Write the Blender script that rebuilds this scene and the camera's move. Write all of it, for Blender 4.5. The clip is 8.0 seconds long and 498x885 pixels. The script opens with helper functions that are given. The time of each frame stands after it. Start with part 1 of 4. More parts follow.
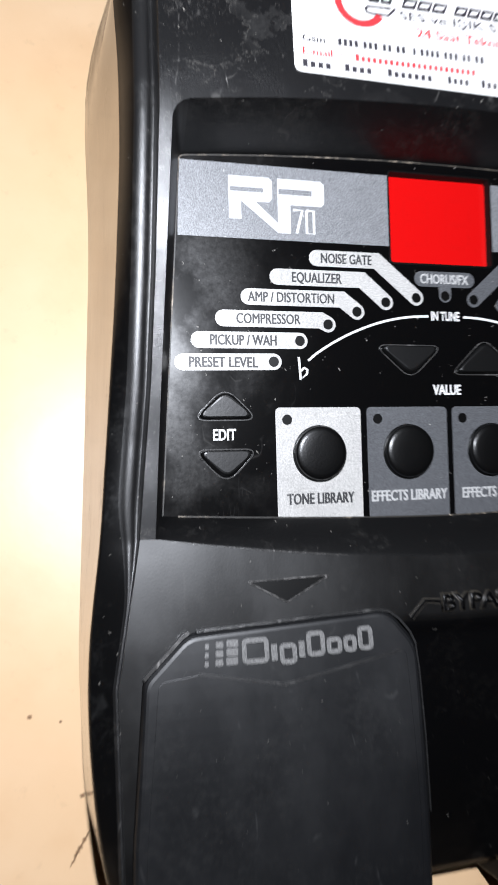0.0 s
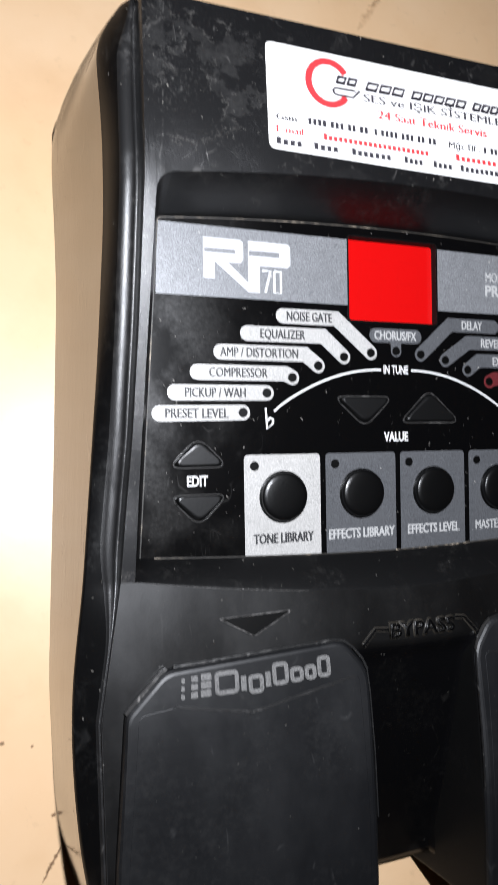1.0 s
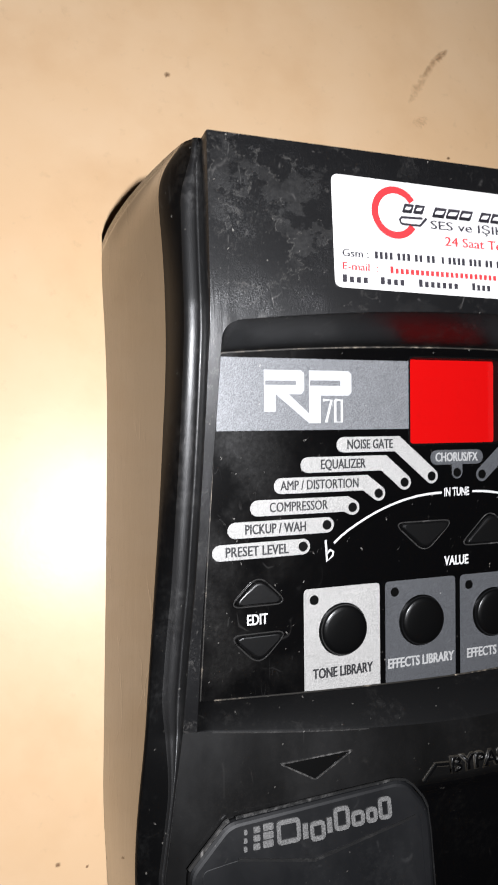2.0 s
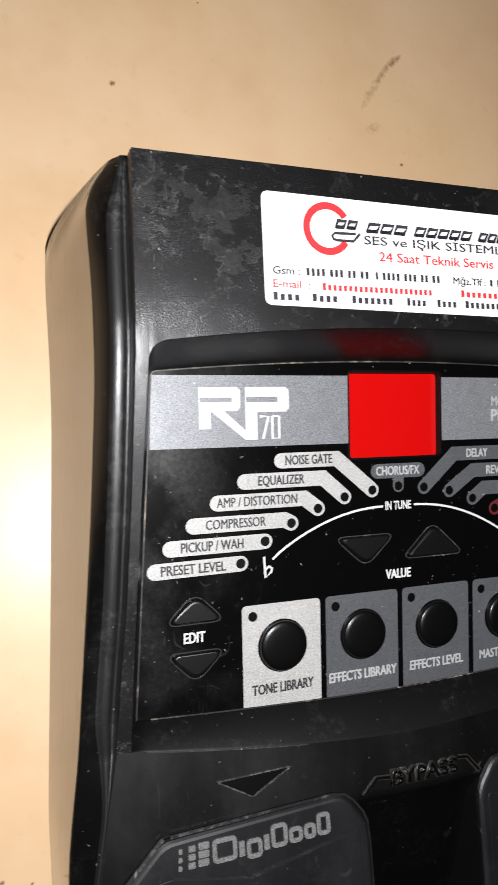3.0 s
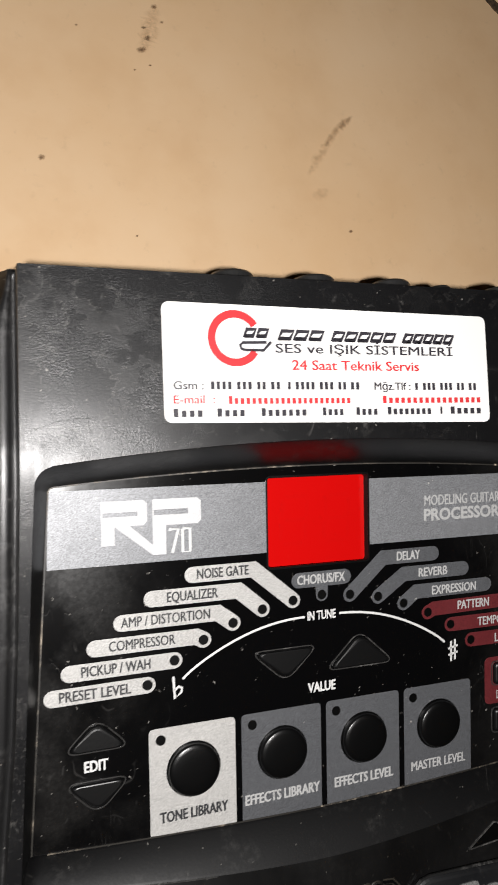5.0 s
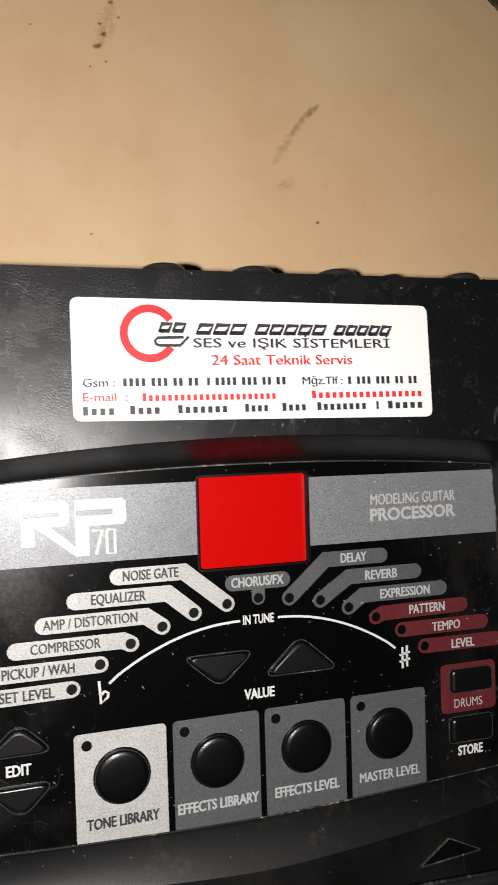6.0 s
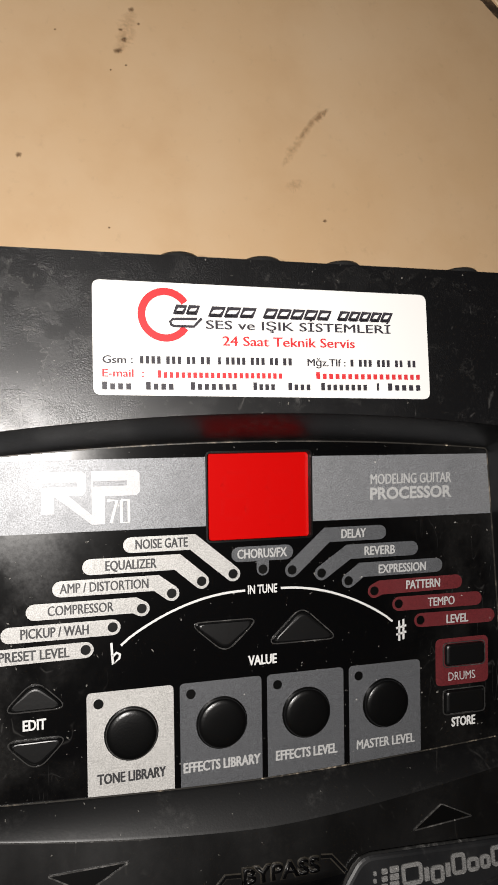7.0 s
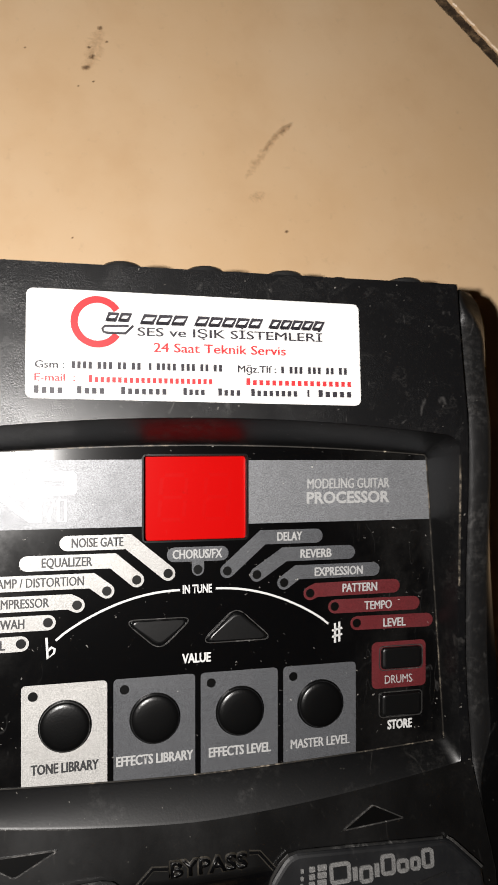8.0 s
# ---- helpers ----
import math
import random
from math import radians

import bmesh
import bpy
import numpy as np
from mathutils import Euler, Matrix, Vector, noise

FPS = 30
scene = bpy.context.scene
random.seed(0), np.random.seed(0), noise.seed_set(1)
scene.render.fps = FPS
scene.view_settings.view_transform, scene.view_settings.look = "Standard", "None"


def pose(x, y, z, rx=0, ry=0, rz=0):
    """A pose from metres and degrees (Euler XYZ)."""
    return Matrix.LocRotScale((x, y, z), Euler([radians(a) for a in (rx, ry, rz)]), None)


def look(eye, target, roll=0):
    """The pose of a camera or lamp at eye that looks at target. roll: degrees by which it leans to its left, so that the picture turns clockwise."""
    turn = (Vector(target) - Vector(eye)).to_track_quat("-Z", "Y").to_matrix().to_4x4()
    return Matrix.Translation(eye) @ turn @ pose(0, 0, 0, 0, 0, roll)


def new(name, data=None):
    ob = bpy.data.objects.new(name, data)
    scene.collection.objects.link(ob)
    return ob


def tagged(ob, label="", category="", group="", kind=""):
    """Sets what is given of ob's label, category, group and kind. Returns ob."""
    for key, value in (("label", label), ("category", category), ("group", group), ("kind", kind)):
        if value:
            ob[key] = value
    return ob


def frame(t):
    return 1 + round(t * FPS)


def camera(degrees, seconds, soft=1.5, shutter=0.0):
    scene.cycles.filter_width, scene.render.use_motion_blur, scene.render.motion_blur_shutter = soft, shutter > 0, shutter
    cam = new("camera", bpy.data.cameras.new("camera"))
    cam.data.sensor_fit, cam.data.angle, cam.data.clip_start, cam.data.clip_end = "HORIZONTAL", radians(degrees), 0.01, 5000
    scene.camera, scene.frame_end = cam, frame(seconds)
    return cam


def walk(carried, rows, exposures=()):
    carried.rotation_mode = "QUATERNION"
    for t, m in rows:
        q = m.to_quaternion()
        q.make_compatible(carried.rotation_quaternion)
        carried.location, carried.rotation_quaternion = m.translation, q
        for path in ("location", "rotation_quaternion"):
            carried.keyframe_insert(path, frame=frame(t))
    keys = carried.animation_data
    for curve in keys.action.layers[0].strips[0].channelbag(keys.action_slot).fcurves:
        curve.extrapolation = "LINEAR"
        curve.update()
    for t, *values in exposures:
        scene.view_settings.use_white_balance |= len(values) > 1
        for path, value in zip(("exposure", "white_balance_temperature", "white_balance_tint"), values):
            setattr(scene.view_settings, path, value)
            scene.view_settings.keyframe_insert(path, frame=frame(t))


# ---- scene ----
cam = camera(41.2, 8.0, shutter=0.5)
ROWS = [
    (0.0, -0.1106, -0.0768, 0.2383, 10.28, -13.11, -3.45),
    (0.1, -0.1043, -0.0724, 0.2332, 9.83, -12.15, -3.15),
    (0.2, -0.0995, -0.0679, 0.2336, 9.58, -12.00, -3.68),
    (0.4, -0.0963, -0.0599, 0.2423, 7.97, -13.83, -3.95),
    (0.5, -0.1000, -0.0558, 0.2514, 8.27, -14.02, -4.73),
    (0.6, -0.1097, -0.0589, 0.2548, 9.55, -15.11, -4.24),
    (0.7, -0.1129, -0.0654, 0.2577, 10.26, -15.75, -3.83),
    (0.8, -0.1165, -0.0667, 0.2551, 9.20, -17.69, -3.94),
    (0.9, -0.1239, -0.0640, 0.2519, 9.13, -19.44, -3.91),
    (1.0, -0.1280, -0.0586, 0.2524, 8.82, -19.67, -3.85),
    (1.1, -0.1276, -0.0550, 0.2543, 9.05, -18.52, -2.99),
    (1.2, -0.1264, -0.0515, 0.2552, 8.64, -18.63, -3.12),
    (1.3, -0.1261, -0.0502, 0.2530, 9.19, -19.12, -3.33),
    (1.5, -0.1239, -0.0371, 0.2496, 7.65, -17.60, -3.13),
    (1.6, -0.1354, -0.0260, 0.2440, 6.77, -19.23, -3.51),
    (1.7, -0.1390, -0.0188, 0.2456, 7.42, -17.98, -3.33),
    (2.8, -0.1276, -0.0057, 0.2546, 7.38, -19.11, -3.80),
    (3.0, -0.1218, -0.0047, 0.2560, 7.09, -18.87, -4.01),
    (3.2, -0.1155, -0.0040, 0.2571, 6.98, -18.83, -3.98),
    (3.5, -0.1080, 0.0006, 0.2568, 6.38, -18.89, -4.06),
    (3.7, -0.1088, 0.0091, 0.2570, 6.31, -19.57, -3.74),
    (4.0, -0.1067, 0.0194, 0.2644, 7.00, -19.38, -3.46),
    (4.2, -0.1068, 0.0207, 0.2625, 7.04, -19.50, -3.09),
    (5.3, -0.0771, 0.0290, 0.2594, 7.41, -16.95, -3.77),
    (5.5, -0.0690, 0.0269, 0.2623, 7.54, -15.86, -3.66),
    (5.7, -0.0628, 0.0292, 0.2646, 7.18, -14.89, -3.57),
    (6.0, -0.0533, 0.0254, 0.2630, 7.31, -14.24, -3.79),
    (6.2, -0.0518, 0.0237, 0.2655, 7.76, -14.33, -3.67),
    (6.5, -0.0546, 0.0225, 0.2671, 7.68, -14.23, -3.42),
    (6.8, -0.0560, 0.0194, 0.2710, 7.74, -13.80, -3.14),
    (7.0, -0.0571, 0.0145, 0.2734, 7.80, -13.88, -2.78),
    (7.2, -0.0518, 0.0153, 0.2787, 8.12, -13.25, -2.63),
    (7.5, -0.0400, 0.0141, 0.2867, 8.52, -13.54, -2.87),
    (7.7, -0.0327, 0.0121, 0.2909, 8.54, -12.94, -2.69),
    (8.0, -0.0311, 0.0112, 0.2857, 8.29, -12.22, -1.80),
]
walk(cam, [(t, pose(x, y, z, rx, ry, rz)) for t, x, y, z, rx, ry, rz in ROWS], exposures=[(0.0, 0.65, 5580, 10), (0.9, 0.65, 5630, 10), (1.5, 0.58, 5730, 10), (3.5, 0.42, 5980, 10), (4.2, 0.42, 6080, 10), (5.5, 0.24, 6230, 10), (7.0, 0.21, 6330, 10), (7.5, 0.32, 6310, 10), (8.0, 0.42, 6280, 10)])

# ---- light: the phone torch over a floor in a dark room ----
MM = 0.001
world = bpy.data.worlds.new("world")
scene.world = world
world.use_nodes = True
world.node_tree.nodes["Background"].inputs["Color"].default_value = (0.9, 0.75, 0.6, 1)
world.node_tree.nodes["Background"].inputs["Strength"].default_value = 0.02
torch_data = bpy.data.lights.new("torch", "SPOT")
torch_data.energy, torch_data.spot_size, torch_data.spot_blend = 4.75, radians(178), 0.25
torch_data.shadow_soft_size, torch_data.color = 0.004, (1.0, 0.94, 0.875)
torch = new("torch", torch_data)
torch.matrix_world = look((-0.099, -0.004, 0.335), (-0.045, 0.04, 0.0))


# ---- materials ----
def material(name, color, rough=0.5, metal=0.0, spec=0.5, coat=0.0):
    m = bpy.data.materials.new(name)
    m.use_nodes = True
    b = m.node_tree.nodes["Principled BSDF"]
    b.inputs["Base Color"].default_value = (*color, 1)
    b.inputs["Roughness"].default_value = rough
    b.inputs["Metallic"].default_value = metal
    b.inputs["Specular IOR Level"].default_value = spec
    b.inputs["Coat Weight"].default_value = coat
    return m


def tex(m, kind, scale, detail=4.0, rough=0.6, stretch=(1, 1, 1)):
    t, l = m.node_tree.nodes, m.node_tree.links
    co = t.new("ShaderNodeTexCoord")
    mp = t.new("ShaderNodeMapping")
    mp.inputs["Scale"].default_value = stretch
    l.new(co.outputs["Object"], mp.inputs["Vector"])
    n = t.new(kind)
    n.inputs["Scale"].default_value = scale
    if kind == "ShaderNodeTexNoise":
        n.inputs["Detail"].default_value, n.inputs["Roughness"].default_value = detail, rough
    l.new(mp.outputs["Vector"], n.inputs["Vector"])
    return n.outputs["Fac"] if "Fac" in n.outputs else n.outputs["Distance"]


def ramp(m, fac, stops):
    r = m.node_tree.nodes.new("ShaderNodeValToRGB")
    m.node_tree.links.new(fac, r.inputs["Fac"])
    e = r.color_ramp.elements
    while len(e) < len(stops):
        e.new(0.5)
    for el, (p, c) in zip(e, stops):
        el.position, el.color = p, (*(c if isinstance(c, tuple) else (c, c, c)), 1)
    return r.outputs["Color"]


def mix(m, a, b, fac=None, amount=0.5, mode="MIX"):
    x = m.node_tree.nodes.new("ShaderNodeMix")
    x.data_type, x.blend_type = "RGBA", mode
    x.inputs["Factor"].default_value = amount
    if fac is not None:
        m.node_tree.links.new(fac, x.inputs["Factor"])
    for sock, v in ((6, a), (7, b)):
        if isinstance(v, tuple):
            x.inputs[sock].default_value = (*v, 1)
        else:
            m.node_tree.links.new(v, x.inputs[sock])
    return x.outputs[2]


def feed(m, sock, value):
    m.node_tree.links.new(value, m.node_tree.nodes["Principled BSDF"].inputs[sock])


def bump(m, height, strength, distance):
    b = m.node_tree.nodes.new("ShaderNodeBump")
    b.inputs["Strength"].default_value, b.inputs["Distance"].default_value = strength, distance
    m.node_tree.links.new(height, b.inputs["Height"])
    feed(m, "Normal", b.outputs["Normal"])


def plastic(name, base, dust, rough_lo, rough_hi, grain, depth, scuff=1.0, specks=0.0, crackle=0.0):
    """Black moulded plastic with leather grain, scuffed patches, hairline scratches and dust."""
    m = material(name, base)
    patch = ramp(m, tex(m, "ShaderNodeTexNoise", 38, 6, 0.65), [(0.49, 0.0), (0.55, 0.6), (0.64, 1.0)])
    fleck = ramp(m, tex(m, "ShaderNodeTexNoise", 420, 7, 0.75), [(0.46, 0.0), (0.62, 1.0)])
    hair = ramp(m, tex(m, "ShaderNodeTexNoise", 75, 1.5, 0.5, (1, 0.45, 1)), [(0.485, 0.0), (0.5, 1.0), (0.515, 0.0)])
    where = ramp(m, tex(m, "ShaderNodeTexNoise", 120, 3, 0.6), [(0.56, 0.0), (0.64, 1.0)])
    worn = mix(m, (0.0, 0.0, 0.0), patch, fleck)
    lines = mix(m, (0.0, 0.0, 0.0), hair, where)
    c = mix(m, base, tuple(base[i] + (dust[i] - base[i]) * scuff for i in range(3)), worn)
    c = mix(m, c, tuple(2.0 * x * scuff + base[0] * (1 - scuff) for x in dust), lines)
    if specks:
        dot = ramp(m, tex(m, "ShaderNodeTexNoise", 700, 2, 0.5), [(0.74, 0.0), (0.78, specks)])
        c = mix(m, c, (0.4, 0.38, 0.34), dot)
    feed(m, "Base Color", c)
    feed(m, "Roughness", mix(m, (rough_lo,) * 3, (rough_hi,) * 3, worn))
    height = tex(m, "ShaderNodeTexNoise", grain, 3, 0.6)
    if crackle:
        ripple = tex(m, "ShaderNodeTexNoise", grain * 0.32, 6, 0.75, (1.0, 0.45, 1.0))
        swell = ramp(m, tex(m, "ShaderNodeTexNoise", 55, 4, 0.6), [(0.4, 0.25), (0.56, 1.0)])
        height = mix(m, (0.5, 0.5, 0.5), mix(m, height, ripple, amount=0.6), swell)
    bump(m, height, 0.5 + crackle, depth)
    return m


def ink(name, color, grain=0.35, rough=0.38, metal=0.0, rub=1.0):
    """Silk-screen print with a fine metallic sparkle and rubbed places."""
    m = material(name, color, rough, metal)
    g = tex(m, "ShaderNodeTexNoise", 2600, 2, 0.7)
    w = tex(m, "ShaderNodeTexNoise", 70, 7, 0.7)
    c = mix(m, tuple(x * (1 - grain) for x in color), tuple(min(1, x * (1 + grain)) for x in color), ramp(m, g, [(0.35, 0.0), (0.65, 1.0)]))
    c = mix(m, c, tuple(x * 0.72 for x in color), ramp(m, w, [(0.55, 0.0), (0.75, 0.6)]))
    dot = ramp(m, tex(m, "ShaderNodeTexNoise", 680, 2, 0.5), [(0.735, 0.0), (0.775, 0.7)])
    feed(m, "Base Color", mix(m, c, (0.66, 0.64, 0.6), dot))
    feed(m, "Roughness", ramp(m, w, [(0.3, rough - 0.1 * rub), (0.7, rough + 0.15 * rub)]))
    return m


def along_x(m, one_end=False):
    """Tenths of a metre out from the middle of the unit: to both ends, or to the end with the badge alone."""
    n, l = m.node_tree.nodes, m.node_tree.links
    co, sep, way, sc = n.new("ShaderNodeTexCoord"), n.new("ShaderNodeSeparateXYZ"), n.new("ShaderNodeMath"), n.new("ShaderNodeMath")
    way.operation, sc.operation = "ABSOLUTE", "MULTIPLY"
    sc.inputs[1].default_value = 10.0
    if one_end:
        way.operation = "MULTIPLY"
        way.inputs[1].default_value = -1.0
    l.new(co.outputs["Object"], sep.inputs["Vector"])
    l.new(sep.outputs["X"], way.inputs[0])
    l.new(way.outputs["Value"], sc.inputs[0])
    return sc.outputs["Value"]


def deck_plastic(name):
    """Grained black plastic whose skin has rubbed off in ragged islands towards the ends."""
    m = material(name, (0.004, 0.004, 0.0045), 0.4)
    ends = ramp(m, along_x(m, True), [(0.0, 0.28), (0.35, 0.35), (0.6, 1.0)])
    island = ramp(m, tex(m, "ShaderNodeTexNoise", 74, 10, 0.68, (1.0, 1.25, 1.0)), [(0.535, 0.0), (0.548, 0.6), (0.66, 0.9)])
    where = ramp(m, tex(m, "ShaderNodeTexNoise", 27, 3, 0.5), [(0.46, 0.0), (0.54, 1.0)])
    grit = ramp(m, tex(m, "ShaderNodeTexNoise", 900, 4, 0.7), [(0.35, 0.45), (0.65, 1.0)])
    worn = mix(m, (0.0, 0.0, 0.0), mix(m, (0.0, 0.0, 0.0), mix(m, island, grit, amount=1.0, mode="MULTIPLY"), where), ends)
    edge_ = ramp(m, tex(m, "ShaderNodeTexNoise", 74, 10, 0.68, (1.0, 1.25, 1.0)), [(0.52, 0.0), (0.536, 1.0), (0.552, 0.0)])
    flake = mix(m, (0.0, 0.0, 0.0), edge_, ramp(m, tex(m, "ShaderNodeTexNoise", 170, 5, 0.7), [(0.5, 0.0), (0.58, 1.0)]))
    hair = ramp(m, tex(m, "ShaderNodeTexNoise", 75, 1.5, 0.5, (1, 0.45, 1)), [(0.488, 0.0), (0.5, 1.0), (0.512, 0.0)])
    hairs = mix(m, (0.0, 0.0, 0.0), hair, ramp(m, tex(m, "ShaderNodeTexNoise", 120, 3, 0.6), [(0.57, 0.0), (0.64, 1.0)]))
    dot = ramp(m, tex(m, "ShaderNodeTexNoise", 720, 2, 0.5), [(0.735, 0.0), (0.775, 0.5)])
    rub = ramp(m, tex(m, "ShaderNodeTexNoise", 1300, 5, 0.75, (1.0, 0.5, 1.0)), [(0.56, 0.0), (0.68, 1.0)])
    far_end = ramp(m, along_x(m, True), [(0.0, 0.12), (0.66, 0.15), (0.86, 1.0)])
    rub = mix(m, (0.0, 0.0, 0.0), mix(m, rub, far_end, amount=1.0, mode="MULTIPLY"), ramp(m, tex(m, "ShaderNodeTexNoise", 45, 4, 0.6), [(0.42, 0.1), (0.6, 1.0)]))
    c = mix(m, (0.0034, 0.0034, 0.0039), (0.0148, 0.0143, 0.0139), worn)
    c = mix(m, c, (0.06, 0.057, 0.053), mix(m, (0.0, 0.0, 0.0), flake, ends))
    c = mix(m, c, (0.05, 0.048, 0.046), hairs)
    c = mix(m, c, (0.07, 0.067, 0.063), rub)
    feed(m, "Base Color", mix(m, c, (0.4, 0.38, 0.34), dot))
    feed(m, "Roughness", mix(m, (0.36,) * 3, (0.5,) * 3, worn))
    grain = tex(m, "ShaderNodeTexNoise", 2300, 3, 0.6)
    ripple = tex(m, "ShaderNodeTexNoise", 600, 6, 0.75, (1.0, 0.45, 1.0))
    swell = ramp(m, tex(m, "ShaderNodeTexNoise", 55, 4, 0.6), [(0.4, 0.25), (0.56, 1.0)])
    bump(m, mix(m, mix(m, (0.5, 0.5, 0.5), mix(m, grain, ripple, amount=0.4), swell), worn, amount=0.12), 0.9, 0.0002)
    return m


def smudge(m, lo, hi, scale=34.0):
    """Greasy hand marks: the gloss changes in soft streaked clouds."""
    f = tex(m, "ShaderNodeTexNoise", scale, 5, 0.62, (1.0, 0.55, 1.0))
    feed(m, "Roughness", ramp(m, f, [(0.38, lo), (0.52, (lo + hi) / 2), (0.64, hi)]))


def gloss(m, level):
    m.node_tree.nodes["Principled BSDF"].inputs["Specular IOR Level"].default_value = level


M_DECK = deck_plastic("textured_black_plastic")
gloss(M_DECK, 0.66)
M_LOWER = plastic("satin_black_plastic", (0.0017, 0.0016, 0.0016), (0.0046, 0.0043, 0.004), 0.35, 0.39, 1500, 0.00002, 1.0, 0.25)
# grained rim, base lightened to carry part of the torch's sheen
M_RIDGE = plastic("grained_black_rim", (0.0095, 0.0094, 0.0096), (0.05, 0.048, 0.046), 0.36, 0.48, 2600, 0.00012, 0.5, 0.3)
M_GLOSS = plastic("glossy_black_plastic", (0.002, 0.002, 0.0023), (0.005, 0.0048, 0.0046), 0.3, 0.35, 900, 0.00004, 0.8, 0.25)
M_SIDE = material("polished_black_plastic", (0.004, 0.004, 0.004), 0.06)
M_SIDE.node_tree.nodes["Principled BSDF"].inputs["Specular IOR Level"].default_value = 1.0
haze = tex(M_SIDE, "ShaderNodeTexNoise", 30, 6, 0.7, (1, 0.4, 1))
nick = ramp(M_SIDE, tex(M_SIDE, "ShaderNodeTexNoise", 90, 2, 0.5, (1, 0.35, 0.5)), [(0.49, 0.0), (0.5, 1.0), (0.51, 0.0)])
feed(M_SIDE, "Roughness", ramp(M_SIDE, haze, [(0.35, 0.05), (0.7, 0.2)]))
nicks = mix(M_SIDE, (0.0, 0.0, 0.0), nick, ramp(M_SIDE, haze, [(0.5, 0.0), (0.6, 1.0)]))
feed(M_SIDE, "Base Color", mix(M_SIDE, (0.003, 0.003, 0.003), (0.0, 0.0, 0.0), nicks))
bump(M_SIDE, mix(M_SIDE, haze, nicks, amount=0.3), 0.4, 0.0005)
M_CHAMFER = plastic("smooth_black_bevel", (0.0025, 0.0025, 0.0027), (0.006, 0.006, 0.006), 0.3, 0.42, 900, 0.00003, 1.0, 0.3)


def panel_overlay(name):
    """Glossy black overlay with fine scratches and specks; towards its ends dust, finger grease and painted-in torch
    haze.
    """
    m = material(name, (0.0018, 0.0018, 0.002), 0.17)
    ends = ramp(m, along_x(m), [(0.42, 0.0), (0.72, 0.75), (0.9, 1.0)])
    cloud_ = ramp(m, tex(m, "ShaderNodeTexNoise", 52, 5, 0.62, (1.0, 0.8, 1.0)), [(0.4, 0.12), (0.6, 1.0)])
    grit = ramp(m, tex(m, "ShaderNodeTexNoise", 800, 5, 0.7), [(0.3, 0.5), (0.7, 1.0)])
    dust_haze = mix(m, mix(m, ends, cloud_, amount=1.0, mode="MULTIPLY"), grit, amount=1.0, mode="MULTIPLY")
    hair = ramp(m, tex(m, "ShaderNodeTexNoise", 95, 1.5, 0.5, (1, 0.5, 1)), [(0.49, 0.0), (0.5, 1.0), (0.51, 0.0)])
    hairs = mix(m, (0.0, 0.0, 0.0), hair, ramp(m, tex(m, "ShaderNodeTexNoise", 110, 3, 0.6), [(0.56, 0.0), (0.64, 1.0)]))
    nick_ = ramp(m, tex(m, "ShaderNodeTexNoise", 210, 1.2, 0.5, (1.0, 0.22, 1.0)), [(0.492, 0.0), (0.5, 1.0), (0.508, 0.0)])
    nicks_ = mix(m, (0.0, 0.0, 0.0), nick_, ramp(m, tex(m, "ShaderNodeTexNoise", 60, 4, 0.65), [(0.52, 0.0), (0.62, 1.0)]))
    hairs = mix(m, hairs, nicks_, amount=1.0, mode="LIGHTEN")
    dot = ramp(m, tex(m, "ShaderNodeTexNoise", 640, 2, 0.5), [(0.715, 0.0), (0.76, 0.6)])
    # lighter base at the ends: dust plus the haze of reflected torch light
    c = mix(m, (0.0018, 0.0018, 0.002), (0.0115, 0.011, 0.0105), dust_haze)
    c = mix(m, c, (0.03, 0.029, 0.028), mix(m, (0.0, 0.0, 0.0), hairs, ends))
    feed(m, "Base Color", mix(m, c, (0.3, 0.285, 0.26), dot))
    feed(m, "Roughness", mix(m, (0.16,) * 3, (0.32,) * 3, dust_haze))
    return m


M_PANEL = panel_overlay("black_panel_overlay")
M_PAD = plastic("matt_dark_rubber", (0.0052, 0.0055, 0.0064), (0.0125, 0.0126, 0.013), 0.46, 0.5, 2200, 0.00002, 0.7, 0.15)
M_BUTTON = material("black_button_plastic", (0.0019, 0.0019, 0.002), 0.3, 0.0, 0.45)
bump(M_BUTTON, tex(M_BUTTON, "ShaderNodeTexNoise", 1500, 3, 0.6), 0.3, 0.00012)
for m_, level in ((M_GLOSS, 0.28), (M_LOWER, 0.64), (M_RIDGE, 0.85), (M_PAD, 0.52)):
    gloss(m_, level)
smudge(M_LOWER, 0.33, 0.43)
smudge(M_PAD, 0.4, 0.54, 42.0)
M_MATT = plastic("matt_moulded_black", (0.003, 0.003, 0.0031), (0.005, 0.005, 0.005), 0.6, 0.68, 1800, 0.0001, 0.6)
gloss(M_MATT, 0.2)
M_RECESS = plastic("dusty_black_surround", (0.0022, 0.0022, 0.0024), (0.0095, 0.009, 0.0084), 0.38, 0.48, 1300, 0.00003, 1.0, 0.35)
M_KEY = material("satin_black_key", (0.0022, 0.0022, 0.0023), 0.36, 0.0, 0.55)
bump(M_KEY, tex(M_KEY, "ShaderNodeTexNoise", 900, 4, 0.6), 0.3, 0.00008)
# rubbed grey, light enough to carry the highlights of rims and bevels too
M_KEYRIM = plastic("rubbed_lit_rim", (0.03, 0.029, 0.028), (0.12, 0.115, 0.11), 0.3, 0.5, 1500, 0.0001)
M_WORN = plastic("rubbed_grained_edge", (0.012, 0.012, 0.012), (0.1, 0.097, 0.093), 0.34, 0.5, 2400, 0.00016)
M_HALO = plastic("rubbed_dusty_plastic", (0.024, 0.021, 0.0165), (0.06, 0.052, 0.04), 0.4, 0.55, 2000, 0.0001)
